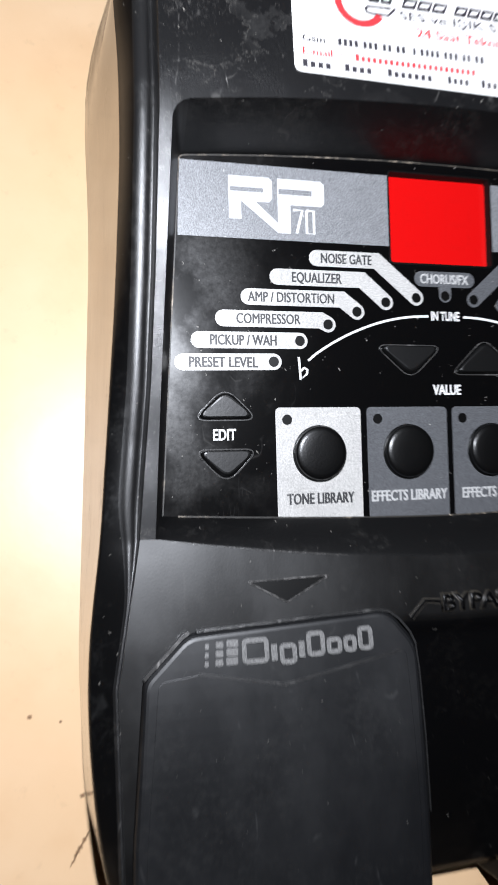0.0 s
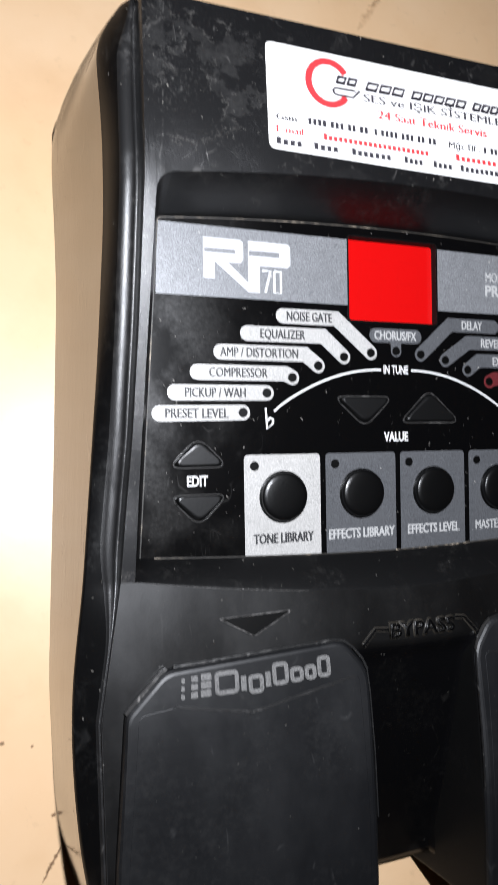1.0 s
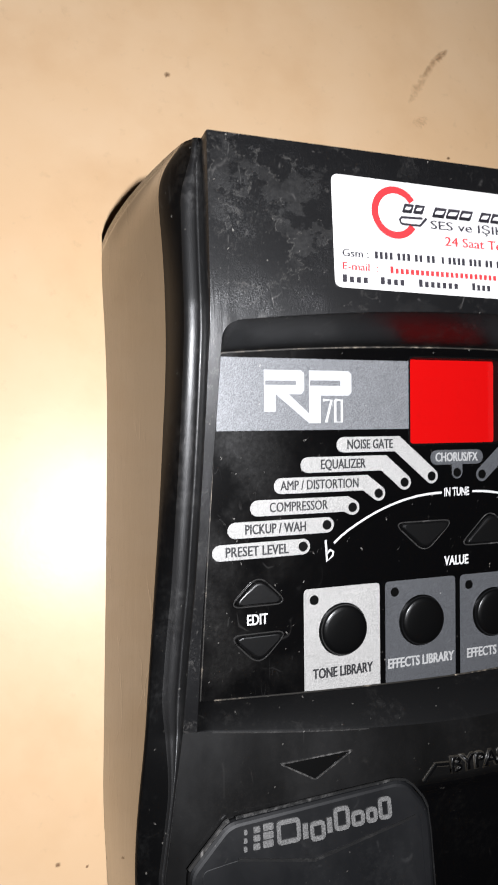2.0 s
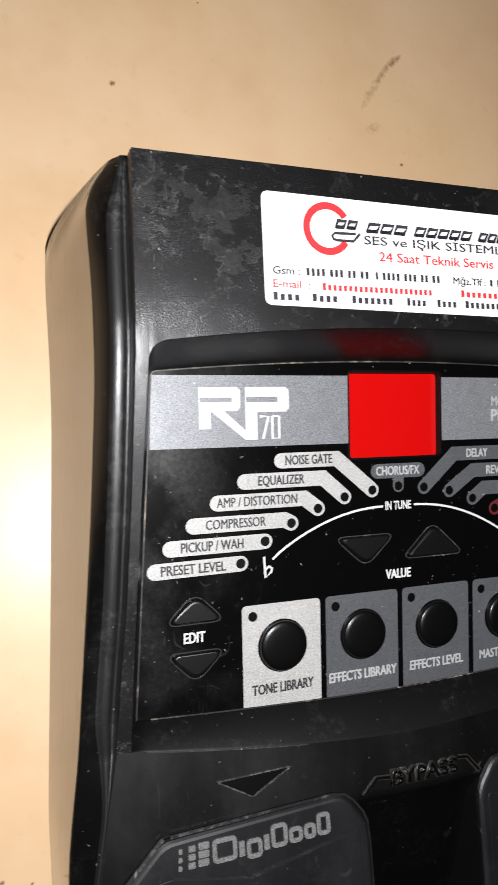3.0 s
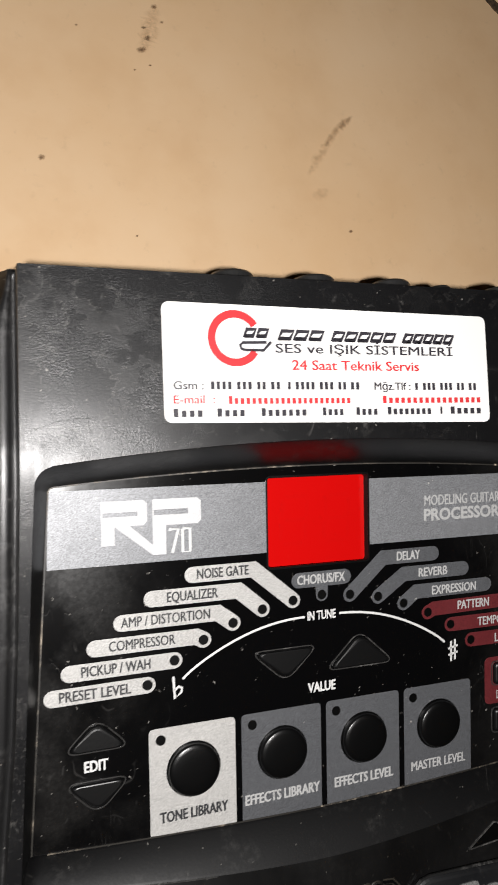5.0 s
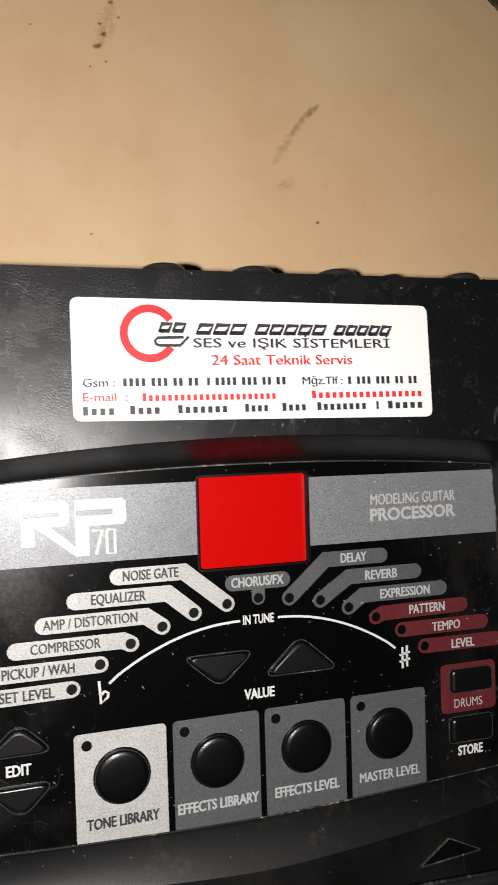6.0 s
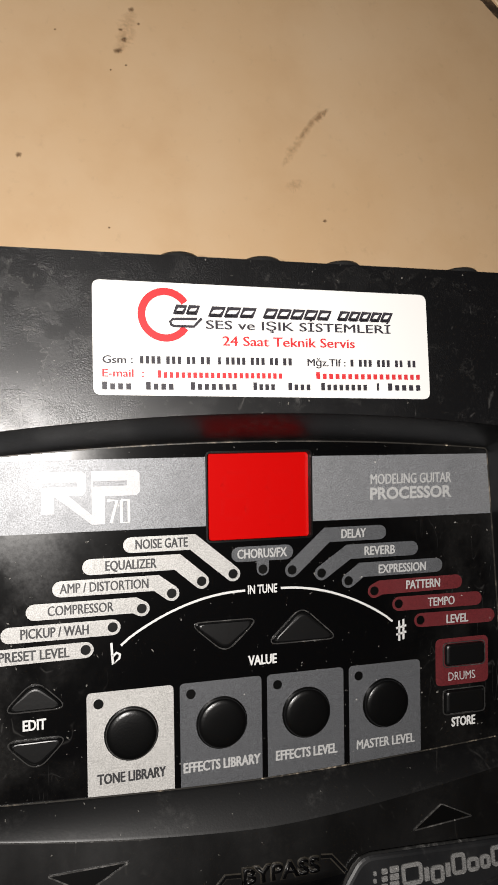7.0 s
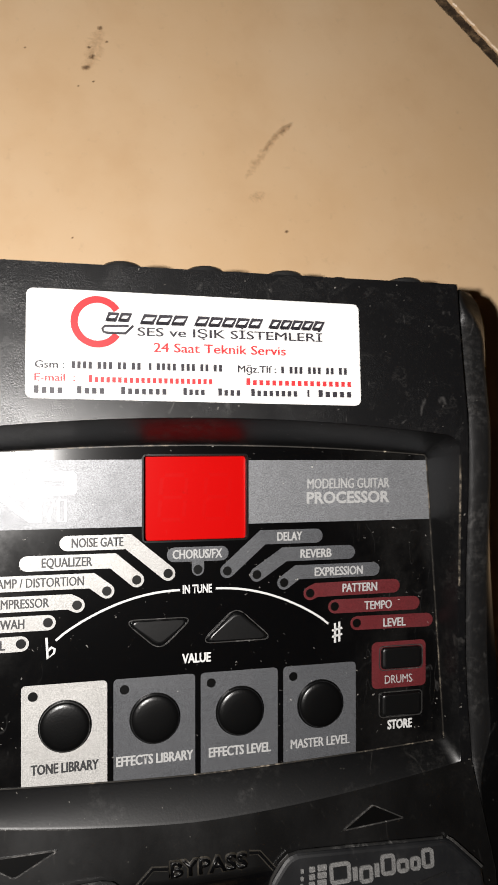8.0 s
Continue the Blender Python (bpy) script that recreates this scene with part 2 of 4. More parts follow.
# near-black for lamp holes and gaps, their inner shade put into the colour
M_HOLE = material("dark_lamp_hole", (0.0015, 0.0015, 0.0015), 0.3)
M_SILVER = ink("silver_print", (0.2, 0.205, 0.215), 0.4, 0.46, 0.25, 0.3)
M_PALE = ink("pale_print", (0.46, 0.452, 0.436), 0.28, 0.4, 0.15)
M_GREY = ink("grey_print", (0.095, 0.098, 0.105), 0.35, 0.4, 0.2)
M_MAROON = ink("maroon_print", (0.12, 0.018, 0.021), 0.3, 0.4, 0.15)
M_WHITE = ink("white_print", (0.62, 0.62, 0.61), 0.1, 0.45)
M_SOFT = ink("soft_white_print", (0.4, 0.4, 0.395), 0.15, 0.45)
M_LOGO = ink("light_grey_print", (0.54, 0.54, 0.55), 0.12, 0.5)
M_DARKTEXT = material("dark_print", (0.026, 0.026, 0.028), 0.5)
M_RED = material("red_display_acrylic", (0.48, 0.0023, 0.0018), 0.2, 0.0, 0.35)
scr = ramp(M_RED, tex(M_RED, "ShaderNodeTexNoise", 260, 5, 0.7, (1, 0.3, 1)), [(0.66, 0.0), (0.8, 0.3)])
feed(M_RED, "Roughness", ramp(M_RED, scr, [(0.0, 0.18), (1.0, 0.5)]))
feed(M_RED, "Base Color", mix(M_RED, (0.48, 0.0023, 0.0018), (0.56, 0.012, 0.01), scr))
M_SEG = material("dark_red_segment", (0.473, 0.0023, 0.0018), 0.2, 0.0, 0.35)
M_PAPER = material("white_sticker_paper", (0.82, 0.81, 0.79), 0.35)
M_STRED = material("red_sticker_ink", (0.62, 0.036, 0.042), 0.4)
M_STBLK = material("black_sticker_ink", (0.035, 0.032, 0.04), 0.4)
M_EMBOSS = ink("grey_paint_on_emblem", (0.15, 0.148, 0.145), 0.5, 0.4)
M_METAL = material("jack_metal", (0.05, 0.05, 0.05), 0.3, 0.6)

M_TILE = material("beige_ceramic_tile", (0.52, 0.36, 0.2), 0.3)
cloud = tex(M_TILE, "ShaderNodeTexNoise", 9, 6, 0.6)
fine = tex(M_TILE, "ShaderNodeTexNoise", 160, 5, 0.65)
c = mix(M_TILE, (0.8, 0.543, 0.306), (0.84, 0.602, 0.37), ramp(M_TILE, cloud, [(0.35, 0.0), (0.65, 1.0)]))
c = mix(M_TILE, c, (0.5, 0.35, 0.2), ramp(M_TILE, fine, [(0.6, 0.0), (0.82, 0.4)]))
blotch = tex(M_TILE, "ShaderNodeTexNoise", 24, 5, 0.6)
c = mix(M_TILE, c, (0.7, 0.45, 0.24), ramp(M_TILE, blotch, [(0.5, 0.0), (0.75, 0.45)]))
feed(M_TILE, "Base Color", c)
feed(M_TILE, "Roughness", ramp(M_TILE, cloud, [(0.3, 0.32), (0.7, 0.46)]))
bump(M_TILE, fine, 0.15, 0.0003)
M_GROUT = material("dark_grout", (0.09, 0.06, 0.04), 0.9)
feed(M_GROUT, "Base Color", ramp(M_GROUT, tex(M_GROUT, "ShaderNodeTexNoise", 300, 6, 0.7), [(0.35, (0.025, 0.015, 0.008)), (0.52, (0.07, 0.043, 0.023)), (0.7, (0.26, 0.17, 0.09))]))
def patchy(m, lo, hi, top):
    """Thin dirt that lets the tile show through."""
    t, l = m.node_tree.nodes, m.node_tree.links
    uv, sep = t.new("ShaderNodeUVMap"), t.new("ShaderNodeSeparateXYZ")
    uv.uv_map = "fade"
    l.new(uv.outputs["UV"], sep.inputs["Vector"])
    soft_edge = ramp(m, sep.outputs["X"], [(0.0, 1.0), (0.45, 0.7), (1.0, 0.0)])
    grains = ramp(m, tex(m, "ShaderNodeTexNoise", 420, 6, 0.75), [(lo, 0.0), (hi, top)])
    feed(m, "Alpha", mix(m, grains, soft_edge, amount=1.0, mode="MULTIPLY"))


M_STAIN = material("brown_dirt", (0.4, 0.27, 0.15), 0.7)
feed(M_STAIN, "Base Color", ramp(M_STAIN, tex(M_STAIN, "ShaderNodeTexNoise", 350, 5, 0.7), [(0.38, (0.3, 0.17, 0.075)), (0.6, (0.5, 0.33, 0.18))]))
patchy(M_STAIN, 0.24, 0.64, 0.5)
M_FAINT = material("faint_brown_dirt", (0.5, 0.33, 0.18), 0.6)
feed(M_FAINT, "Base Color", ramp(M_FAINT, tex(M_FAINT, "ShaderNodeTexNoise", 350, 5, 0.7), [(0.38, (0.36, 0.21, 0.1)), (0.6, (0.55, 0.37, 0.2))]))
patchy(M_FAINT, 0.36, 0.72, 0.42)
M_SPECK = material("dark_speck", (0.2, 0.115, 0.055), 0.7)
patchy(M_SPECK, 0.15, 0.5, 0.8)
# pale dust of the panel edges; also paints the glint on the recess rim
M_DUST_GLINT = plastic("dusty_edge", (0.02, 0.018, 0.015), (0.3, 0.25, 0.19), 0.5, 0.7, 900, 0.0001)
# dull paint for the added, unseen room shell, keeps its reflections dim
M_WALL = material("wall_paint", (0.36, 0.32, 0.27), 0.8)


# ---- building helpers ----
def part(name, bm, mat, parent=None, label="", smooth=False):
    me = bpy.data.meshes.new(name)
    bmesh.ops.recalc_face_normals(bm, faces=bm.faces)
    if smooth:
        for f in bm.faces:
            f.smooth = True
    bm.to_mesh(me)
    bm.free()
    me.materials.append(mat)
    ob = new(name, me)
    ob.parent = parent
    if label:
        ob["label"] = label
    return ob


def empty(name):
    return new(name)


def lerp(x, pts):
    """Piecewise linear value through (x, value) pairs in rising x."""
    xs, ys = zip(*pts)
    return float(np.interp(x, xs, ys))


def flow(x, pts, r=9.0):
    """The same, smoothed over a stretch."""
    xs, ys = zip(*pts)
    return float(np.mean(np.interp([x + r * k / 4 for k in range(-4, 5)], xs, ys)))


def panel_z(y):
    return 58.77 + 0.1405 * y


def deck_z(y):
    return 85.14 + 0.0639 * (y - 70)


def prism(outline, z0, height, surf, bevel=0.0):
    """A flat plate over an outline in mm; surf(y) gives the surface that it lies on."""
    bm = bmesh.new()
    n = len(outline)
    rings = [(0.0, z0), (0.0, z0 + height)] if bevel == 0 else [(0.0, z0)] + [(bevel * (1 - math.cos(a * math.pi / 8)), z0 + height - bevel * (1 - math.sin(a * math.pi / 8))) for a in range(5)]
    cx, cy = sum(p[0] for p in outline) / n, sum(p[1] for p in outline) / n
    loops = []
    for inset, z in rings:
        loop = []
        for x, y in outline:
            d = math.hypot(x - cx, y - cy) or 1
            k = 1 - inset / d
            px, py = cx + (x - cx) * k, cy + (y - cy) * k
            loop.append(bm.verts.new((px * MM, py * MM, (surf(py) + z) * MM)))
        loops.append(loop)
    for a, b in zip(loops, loops[1:]):
        for i in range(n):
            bm.faces.new((a[i], a[(i + 1) % n], b[(i + 1) % n], b[i]))
    bm.faces.new(loops[-1])
    return bm


def rounded(points, r, k=5):
    """A closed outline with its corners rounded."""
    out, n = [], len(points)
    rs = r if isinstance(r, (list, tuple)) else [r] * n
    for i in range(n):
        p, q, s = (Vector(points[(i + j) % n]) for j in (-1, 0, 1))
        a = q + (p - q).normalized() * min(rs[i], (p - q).length * 0.49)
        b = q + (s - q).normalized() * min(rs[i], (s - q).length * 0.49)
        if rs[i] <= 0:
            out.append(tuple(q))
            continue
        for j in range(k + 1):
            t = j / k
            out.append(tuple(a * (1 - t) ** 2 + q * 2 * t * (1 - t) + b * t * t))
    return out


def circle(x, y, r, n=28):
    return [(x + r * math.cos(2 * math.pi * i / n), y + r * math.sin(2 * math.pi * i / n)) for i in range(n)]


def stroke(path, r, k=7):
    """The outline of a thick line with round ends; inner elbow mitred."""
    pts = [Vector(p) for p in path]
    left, right = [], []
    for i, p in enumerate(pts):
        d0 = (p - pts[i - 1]).normalized() if i else None
        d1 = (pts[i + 1] - p).normalized() if i + 1 < len(pts) else None
        d = ((d0 or d1) + (d1 or d0)).normalized()
        nrm = Vector((-d.y, d.x))
        s = r / max(0.5, nrm.dot(Vector((-(d1 or d0).y, (d1 or d0).x))))
        left.append(p + nrm * s)
        right.append(p - nrm * s)
    def cap(c, d):
        a0 = math.atan2(d.y, d.x)
        return [(c.x + r * math.cos(a0 + t), c.y + r * math.sin(a0 + t)) for t in (math.pi / 2 - math.pi * j / k for j in range(1, k))]
    d_end, d_start = (pts[-1] - pts[-2]).normalized(), (pts[0] - pts[1]).normalized()
    return [tuple(p) for p in left] + cap(pts[-1], d_end) + [tuple(p) for p in reversed(right)] + cap(pts[0], d_start)


def line_strip(path, w, z0, h, surf):
    """A thin raised line that follows a path in mm."""
    bm = bmesh.new()
    pts = [Vector(p) for p in path]
    rows = []
    for i, p in enumerate(pts):
        d = (pts[min(i + 1, len(pts) - 1)] - pts[max(i - 1, 0)]).normalized()
        nrm = Vector((-d.y, d.x)) * w / 2
        a, b = p + nrm, p - nrm
        rows.append([bm.verts.new((q.x * MM, q.y * MM, (surf(q.y) + z) * MM)) for q, z in ((a, z0), (a, z0 + h), (b, z0 + h), (b, z0))])
    for a, b in zip(rows, rows[1:]):
        for j in range(3):
            bm.faces.new((a[j], a[j + 1], b[j + 1], b[j]))
    bm.faces.new(rows[0])
    bm.faces.new(rows[-1][::-1])
    return bm


def glyphs(body, shear=0.0, bold=0.0):
    cu = bpy.data.curves.new("text", "FONT")
    cu.body, cu.resolution_u, cu.offset, cu.shear = body, 3, bold, shear
    ob = bpy.data.objects.new("text", cu)
    scene.collection.objects.link(ob)
    bpy.context.view_layer.update()
    me = bpy.data.meshes.new_from_object(ob.evaluated_get(bpy.context.evaluated_depsgraph_get()))
    bpy.data.objects.remove(ob)
    return me


CAP = max(v.co.y for v in glyphs("H").vertices)


def letters(name, body, cx, base, w, h, mat, parent, surf, z, shear=0.0, bold=0.01, depth=0.0, strike=0.0):
    """Printed or moulded words, fitted to a width and a capital height in mm."""
    me = glyphs(body, shear, 0.0 if "M" in body or "m" in body else bold)
    bm = bmesh.new()
    bm.from_mesh(me)
    bpy.data.meshes.remove(me)
    xs = [v.co.x for v in bm.verts]
    x0, sx = min(xs), w / (max(xs) - min(xs))
    for v in bm.verts:
        x, y = cx - w / 2 + (v.co.x - x0) * sx, base + v.co.y * h / CAP
        v.co = (x * MM, y * MM, (surf(y) + z) * MM)
    if strike:
        first = bm.verts[:] + bm.edges[:] + bm.faces[:]
        for share in (0.5, 1.0):
            twin = bmesh.ops.duplicate(bm, geom=first)
            for v in twin["geom"]:
                if isinstance(v, bmesh.types.BMVert):
                    v.co += Vector((share * strike * h * MM, share * 0.02 * h * MM, share * 0.012 * MM))
    if depth:
        top = bmesh.ops.extrude_face_region(bm, geom=bm.faces[:])
        for v in top["geom"]:
            if isinstance(v, bmesh.types.BMVert):
                v.co.z += depth * MM
    return part(name, bm, mat, parent)


# ---- floor ----
floor = tagged(empty("floor"), "beige glazed ceramic floor tiles with dark worn grout", "floor", kind="structure")
bm = bmesh.new()
vs = [bm.verts.new((x, y, -0.0016)) for x, y in ((-2.12, -2.12), (2.12, -2.12), (2.12, 2.12), (-2.12, 2.12))]
bm.faces.new(vs)
part("grout", bm, M_GROUT, floor, "dark brown worn grout")
TILE, GAP = 0.6, 0.0068
rng = random.Random(4)


def tile_mesh(seed):
    """A square tile with a worn, slightly chipped rounded edge."""
    r = random.Random(seed)
    bm = bmesh.new()
    h, n = TILE / 2, 220
    loops = []
    jit = [[r.uniform(-1, 1) for _ in range(4 * n)] for _ in range(2)]
    for k, (ins, z) in enumerate(((0.0, -0.004), (0.0, -0.0006), (0.0005, 0.0))):
        loop = []
        for i in range(4 * n):
            side, t = divmod(i, n)
            u = -h + TILE * t / n
            e = h - ins - (0.0013 * max(0, jit[0][i]) ** 4 + 0.0003 * jit[1][i]) * (k > 0)
            u = max(-e, min(e, u))
            x, y = ((u, -e), (e, u), (-u, e), (-e, -u))[side]
            loop.append(bm.verts.new((x, y, z)))
        loops.append(loop)
    m = 4 * n
    for a, b in zip(loops, loops[1:]):
        for i in range(m):
            bm.faces.new((a[i], a[(i + 1) % m], b[(i + 1) % m], b[i]))
    bm.faces.new(loops[-1])
    return bm


tile0 = part("tile", tile_mesh(1), M_TILE, floor)
pitch = TILE + GAP
cs, cd = 0.3037 - TILE / 2, 0.20 - TILE / 2
k = math.sqrt(0.5)
for i in range(-5, 6):
    for j in range(-5, 6):
        s, d = cs + i * pitch, cd + j * pitch
        if max(abs((s + d) * k), abs((s - d) * k)) > 2.3:
            continue
        place = pose((s + d) * k, (s - d) * k, 0, 0, 0, 45 + 90 * rng.randrange(4))
        if max(abs((s + d) * k), abs((s - d) * k)) + TILE * k < 2.0:
            ob = tile0 if i == j == 0 else new("tile", tile0.data)
            ob.parent = floor
            ob.matrix_world = place
            continue
        # tiles cut along the walls
        bm = bmesh.new()
        bm.from_mesh(tile0.data)
        bm.transform(place)
        for nx, ny in ((1, 0), (-1, 0), (0, 1), (0, -1)):
            bmesh.ops.bisect_plane(bm, geom=bm.verts[:] + bm.edges[:] + bm.faces[:], plane_co=(nx * 2.0, ny * 2.0, 0), plane_no=(nx, ny, 0), clear_outer=True)
        if bm.faces:
            part("tile", bm, M_TILE, floor)
        else:
            bm.free()


def blot(name, path, w, mat, label, rough=0.3, seed=0, parent=None):
    """A thin irregular patch of dirt on the floor: a ragged spot, or a ragged band along a path."""
    r = random.Random(seed)
    bm = bmesh.new()
    fade_ = bm.loops.layers.uv.new("fade")
    rim_of = {}
    z = 0.06 * MM
    if len(path) == 2:
        (x0, y0), (x1, y1) = path
        mid = bm.verts.new(((x0 + x1) / 2 * MM, (y0 + y1) / 2 * MM, z))
        rim_of[mid] = 0.0
        a0 = math.atan2(y1 - y0, x1 - x0)
        ring = []
        for i in range(18):
            a = 2 * math.pi * i / 18
            d = w * (1 + r.uniform(-rough, rough))
            u, v = 1.35 * d * math.cos(a), d * math.sin(a)
            ring.append(bm.verts.new((mid.co.x + (u * math.cos(a0) - v * math.sin(a0)) * MM, mid.co.y + (u * math.sin(a0) + v * math.cos(a0)) * MM, z)))
        for i in range(18):
            bm.faces.new((mid, ring[i], ring[(i + 1) % 18]))
    else:
        rows, n = [], 26
        for i in range(n + 1):
            f = i / n * (len(path) - 1)
            k = min(int(f), len(path) - 2)
            a, b = Vector(path[k]), Vector(path[k + 1])
            p, d = a.lerp(b, f - k), (b - a).normalized()
            half = w * (0.15 + abs(math.sin(math.pi * i / n)) ** 0.7)
            l_, r_ = half * (1 + r.uniform(-rough, rough)), half * (1 + r.uniform(-rough, rough))
            rows.append([bm.verts.new(((p.x - d.y * s_) * MM, (p.y + d.x * s_) * MM, z)) for s_ in (l_, 0.0, -r_)])
            rim_of[rows[-1][1]] = abs(2 * i / n - 1) ** 3
        for a, b in zip(rows, rows[1:]):
            for q in (0, 1):
                bm.faces.new((a[q], a[q + 1], b[q + 1], b[q]))
    for face in bm.faces:
        for lp in face.loops:
            lp[fade_].uv = (rim_of[lp.vert] if lp.vert in rim_of else 1.0, 0.0)
    return part(name, bm, mat, parent)


stains = tagged(empty("floor_stain"), "brown smears and dark specks of dirt on the tile", "stain", kind="stuff")
blot("smear", [(59.6, 210.0), (55.5, 206.4), (51.0, 202.2), (46.5, 196.4), (43.0, 191.6)], 1.9, M_STAIN, "", 0.35, 1, stains)
blot("smear", [(58.6, 209.0), (55.0, 205.6), (51.5, 202.6)], 1.5, M_STAIN, "", 0.4, 5, stains)
blot("smear", [(49.5, 201.0), (44.5, 193.5), (40.5, 187.5), (36.5, 181.5), (34.0, 177.0)], 2.1, M_FAINT, "", 0.4, 3, stains)
blot("smear", [(44.5, 171.5), (39.5, 169.0), (35.0, 168.0)], 2.6, M_FAINT, "", 0.45, 6, stains)
blot("smear", [(-38.5, 224.0), (-37.0, 231.0), (-34.5, 239.0), (-32.5, 248.0)], 4.2, M_FAINT, "", 0.4, 8, stains)
for i, (x, y, w) in enumerate(((-81.5, 172.4, 1.3), (53.1, 152.5, 0.9), (-39.7, 225.5, 1.8), (-37, 231.2, 1.5), (-33.3, 246.5, 1.3), (-38, 236, 0.9), (-42.6, 216, 0.5), (-44.8, 142.8, 0.5), (-131.7, -125.2, 0.9), (-121.9, -127.7, 0.6), (-115.4, -151.2, 0.9), (-66, 232, 0.6), (-30, 240, 0.7), (-36, 219, 0.6))):
    blot("speck", [(x, y), (x + 0.7 * w, y + 0.3 * w)], w * 0.95, M_SPECK, "", 0.22, i + 10, stains)
blot("scratch", [(-119.6, -172.4), (-116, -166.5), (-112.3, -160.6)], 0.6, M_SPECK, "", 0.6, 40, stains)

# ---- room shell: unseen walls and ceiling, added to enclose the light ----
def box(name, x0, x1, y0, y1, z0, z1, mat, label, category):
    bm = bmesh.new()
    bmesh.ops.create_cube(bm, size=1.0, matrix=Matrix.Translation(((x0 + x1) / 2, (y0 + y1) / 2, (z0 + z1) / 2)) @ Matrix.Diagonal((x1 - x0, y1 - y0, z1 - z0, 1)))
    return tagged(part(name, bm, mat), label, category, kind="structure")


box("wall_north", -2.2, 2.2, 2.0, 2.12, -0.004, 2.6, M_WALL, "unseen plain ochre wall added to close the room", "wall")
box("wall_south", -2.2, 2.2, -2.12, -2.0, -0.004, 2.6, M_WALL, "unseen plain ochre wall added to close the room", "wall")
box("wall_east", 2.0, 2.12, -2.0, 2.0, -0.004, 2.6, M_WALL, "unseen plain ochre wall added to close the room", "wall")
box("wall_west", -2.12, -2.0, -2.0, 2.0, -0.004, 2.6, M_WALL, "unseen plain ochre wall added to close the room", "wall")
box("ceiling", -2.2, 2.2, -2.12, 2.12, 2.6, 2.7, M_WALL, "unseen plain ochre ceiling added to close the room", "ceiling")

# ---- the effects unit: housing ----
unit = tagged(empty("effects_unit"), "worn black plastic guitar effects processor lying on the floor", "effects pedal")

TOP_Z = [(-190, 50.0), (-150, 54.0), (-100, 55.8), (-72, 56.0), (-45, 60.5), (-10, 69.0), (20, 77.0), (40, 82.2), (48, 83.7), (98, 86.9)]
EDGE_X = [(-190, 100.0), (-160, 104.0), (-110, 104.5), (-72, 98.0), (-30, 94.2), (0, 92.6), (40, 91.2), (98, 90.6)]
RIM_X = [(-195, 99.0), (-175, 105.0), (-148, 110.4), (-125, 112.3), (-105, 112.4), (-90, 111.0), (-73, 108.6), (-41, 106.0), (-5, 103.2), (33, 101.2), (60, 101.1), (80, 102.2)]
RIM_Z = [(-190, 46.0), (-100, 52.0), (-60, 55.0), (0, 64.0), (40, 71.5), (80, 73.5)]
FOOT_X = [(-195, 101.0), (-179, 107.0), (-167, 111.0), (-150, 114.6), (-107, 115.7), (-75, 114.3), (-30, 112.3), (34, 109.8), (60, 109.8), (80, 110.3), (99, 110.4)]


def top_z(y):
    return lerp(y, TOP_Z)


def smooth_step(t):
    t = max(0.0, min(1.0, t))
    return t * t * (3 - 2 * t)


NS, NB, NC = 26, 30, 6


def recess_chain(front, back, fx, bx, arc_back, r):
    """Left side, back and right side of a recess loop in plan, as an open chain, with round back corners."""
    def half():
        pts = []
        for i in range(NS):
            t = i / (NS - 1)
            y = front + (back - r - front) * t
            pts.append((-(fx + (bx - fx) * (y - front) / (back - front)), y))
        x_end, y_end = pts[-1]
        for j in range(1, NC + 1):
            a = math.pi / 2 * j / (NC + 1)
            pts.append((x_end + r * (1 - math.cos(a)), y_end + r * math.sin(a)))
        return pts
    l = half()
    span = -(l[-1][0]) - 0.4
    b = []
    for i in range(NB):
        x = -span + 2 * span * i / (NB - 1)
        b.append((x, back + arc_back * (1 - (x / (span + 1)) ** 2)))
    return l + b + [(-x, y) for x, y in reversed(l)]


def front_arc(n, fx, y_side, y_mid):
    return [(fx - 2 * fx * i / (n + 1), y_mid + (y_side - y_mid) * abs(1 - 2 * i / (n + 1)) ** 1.6) for i in range(1, n + 1)]


def verts(bm, pts):
    return [bm.verts.new((x * MM, y * MM, z * MM)) for x, y, z in pts]


def bridge(bm, a, b, closed):
    n = len(a)
    for i in range(n if closed else n - 1):
        q = [a[i], a[(i + 1) % n], b[(i + 1) % n], b[i]]
        if len({id(v) for v in q}) == 4:
            bm.faces.new(q)


panel_chain = recess_chain(-65.1, 38.2, 91.1, 84.1, 3.6, 1.5)
rim_chain = recess_chain(-71.6, 42.6, 93.8, 87.6, 5.2, 5.5)
panel_front = front_arc(40, 91.1, -65.1, -68.6)
rim_front = front_arc(40, 93.8, -71.6, -81.0)


def rim_point(x, y):
    return (x, y, top_z(y) if y > -71 else 56.0)


# sloping walls of the recess round the panel
bm = bmesh.new()
lo = [(x, y, panel_z(y)) for x, y in panel_chain + panel_front]
hi = [rim_point(x, y) for x, y in rim_chain + rim_front]
levels = []
for k_, f_ in enumerate((0.0, 0.08, 0.5, 0.93, 1.0)):
    lift = (0.0, 0.35, 0.0, 0.0, 0.0)[k_]
    levels.append(verts(bm, [(a[0] + (b[0] - a[0]) * f_, a[1] + (b[1] - a[1]) * f_, a[2] + (b[2] - a[2]) * (f_ if f_ < 0.9 else (0.965 if f_ < 1 else 1.0)) + lift) for a, b in zip(lo, hi)]))
for a, b in zip(levels, levels[1:]):
    bridge(bm, a, b, True)
part("recess_wall", bm, M_RECESS, unit, "dusty black sloping surround", True)

# upper deck between the recess and the outer edge
bm = bmesh.new()
nl = NS + NC


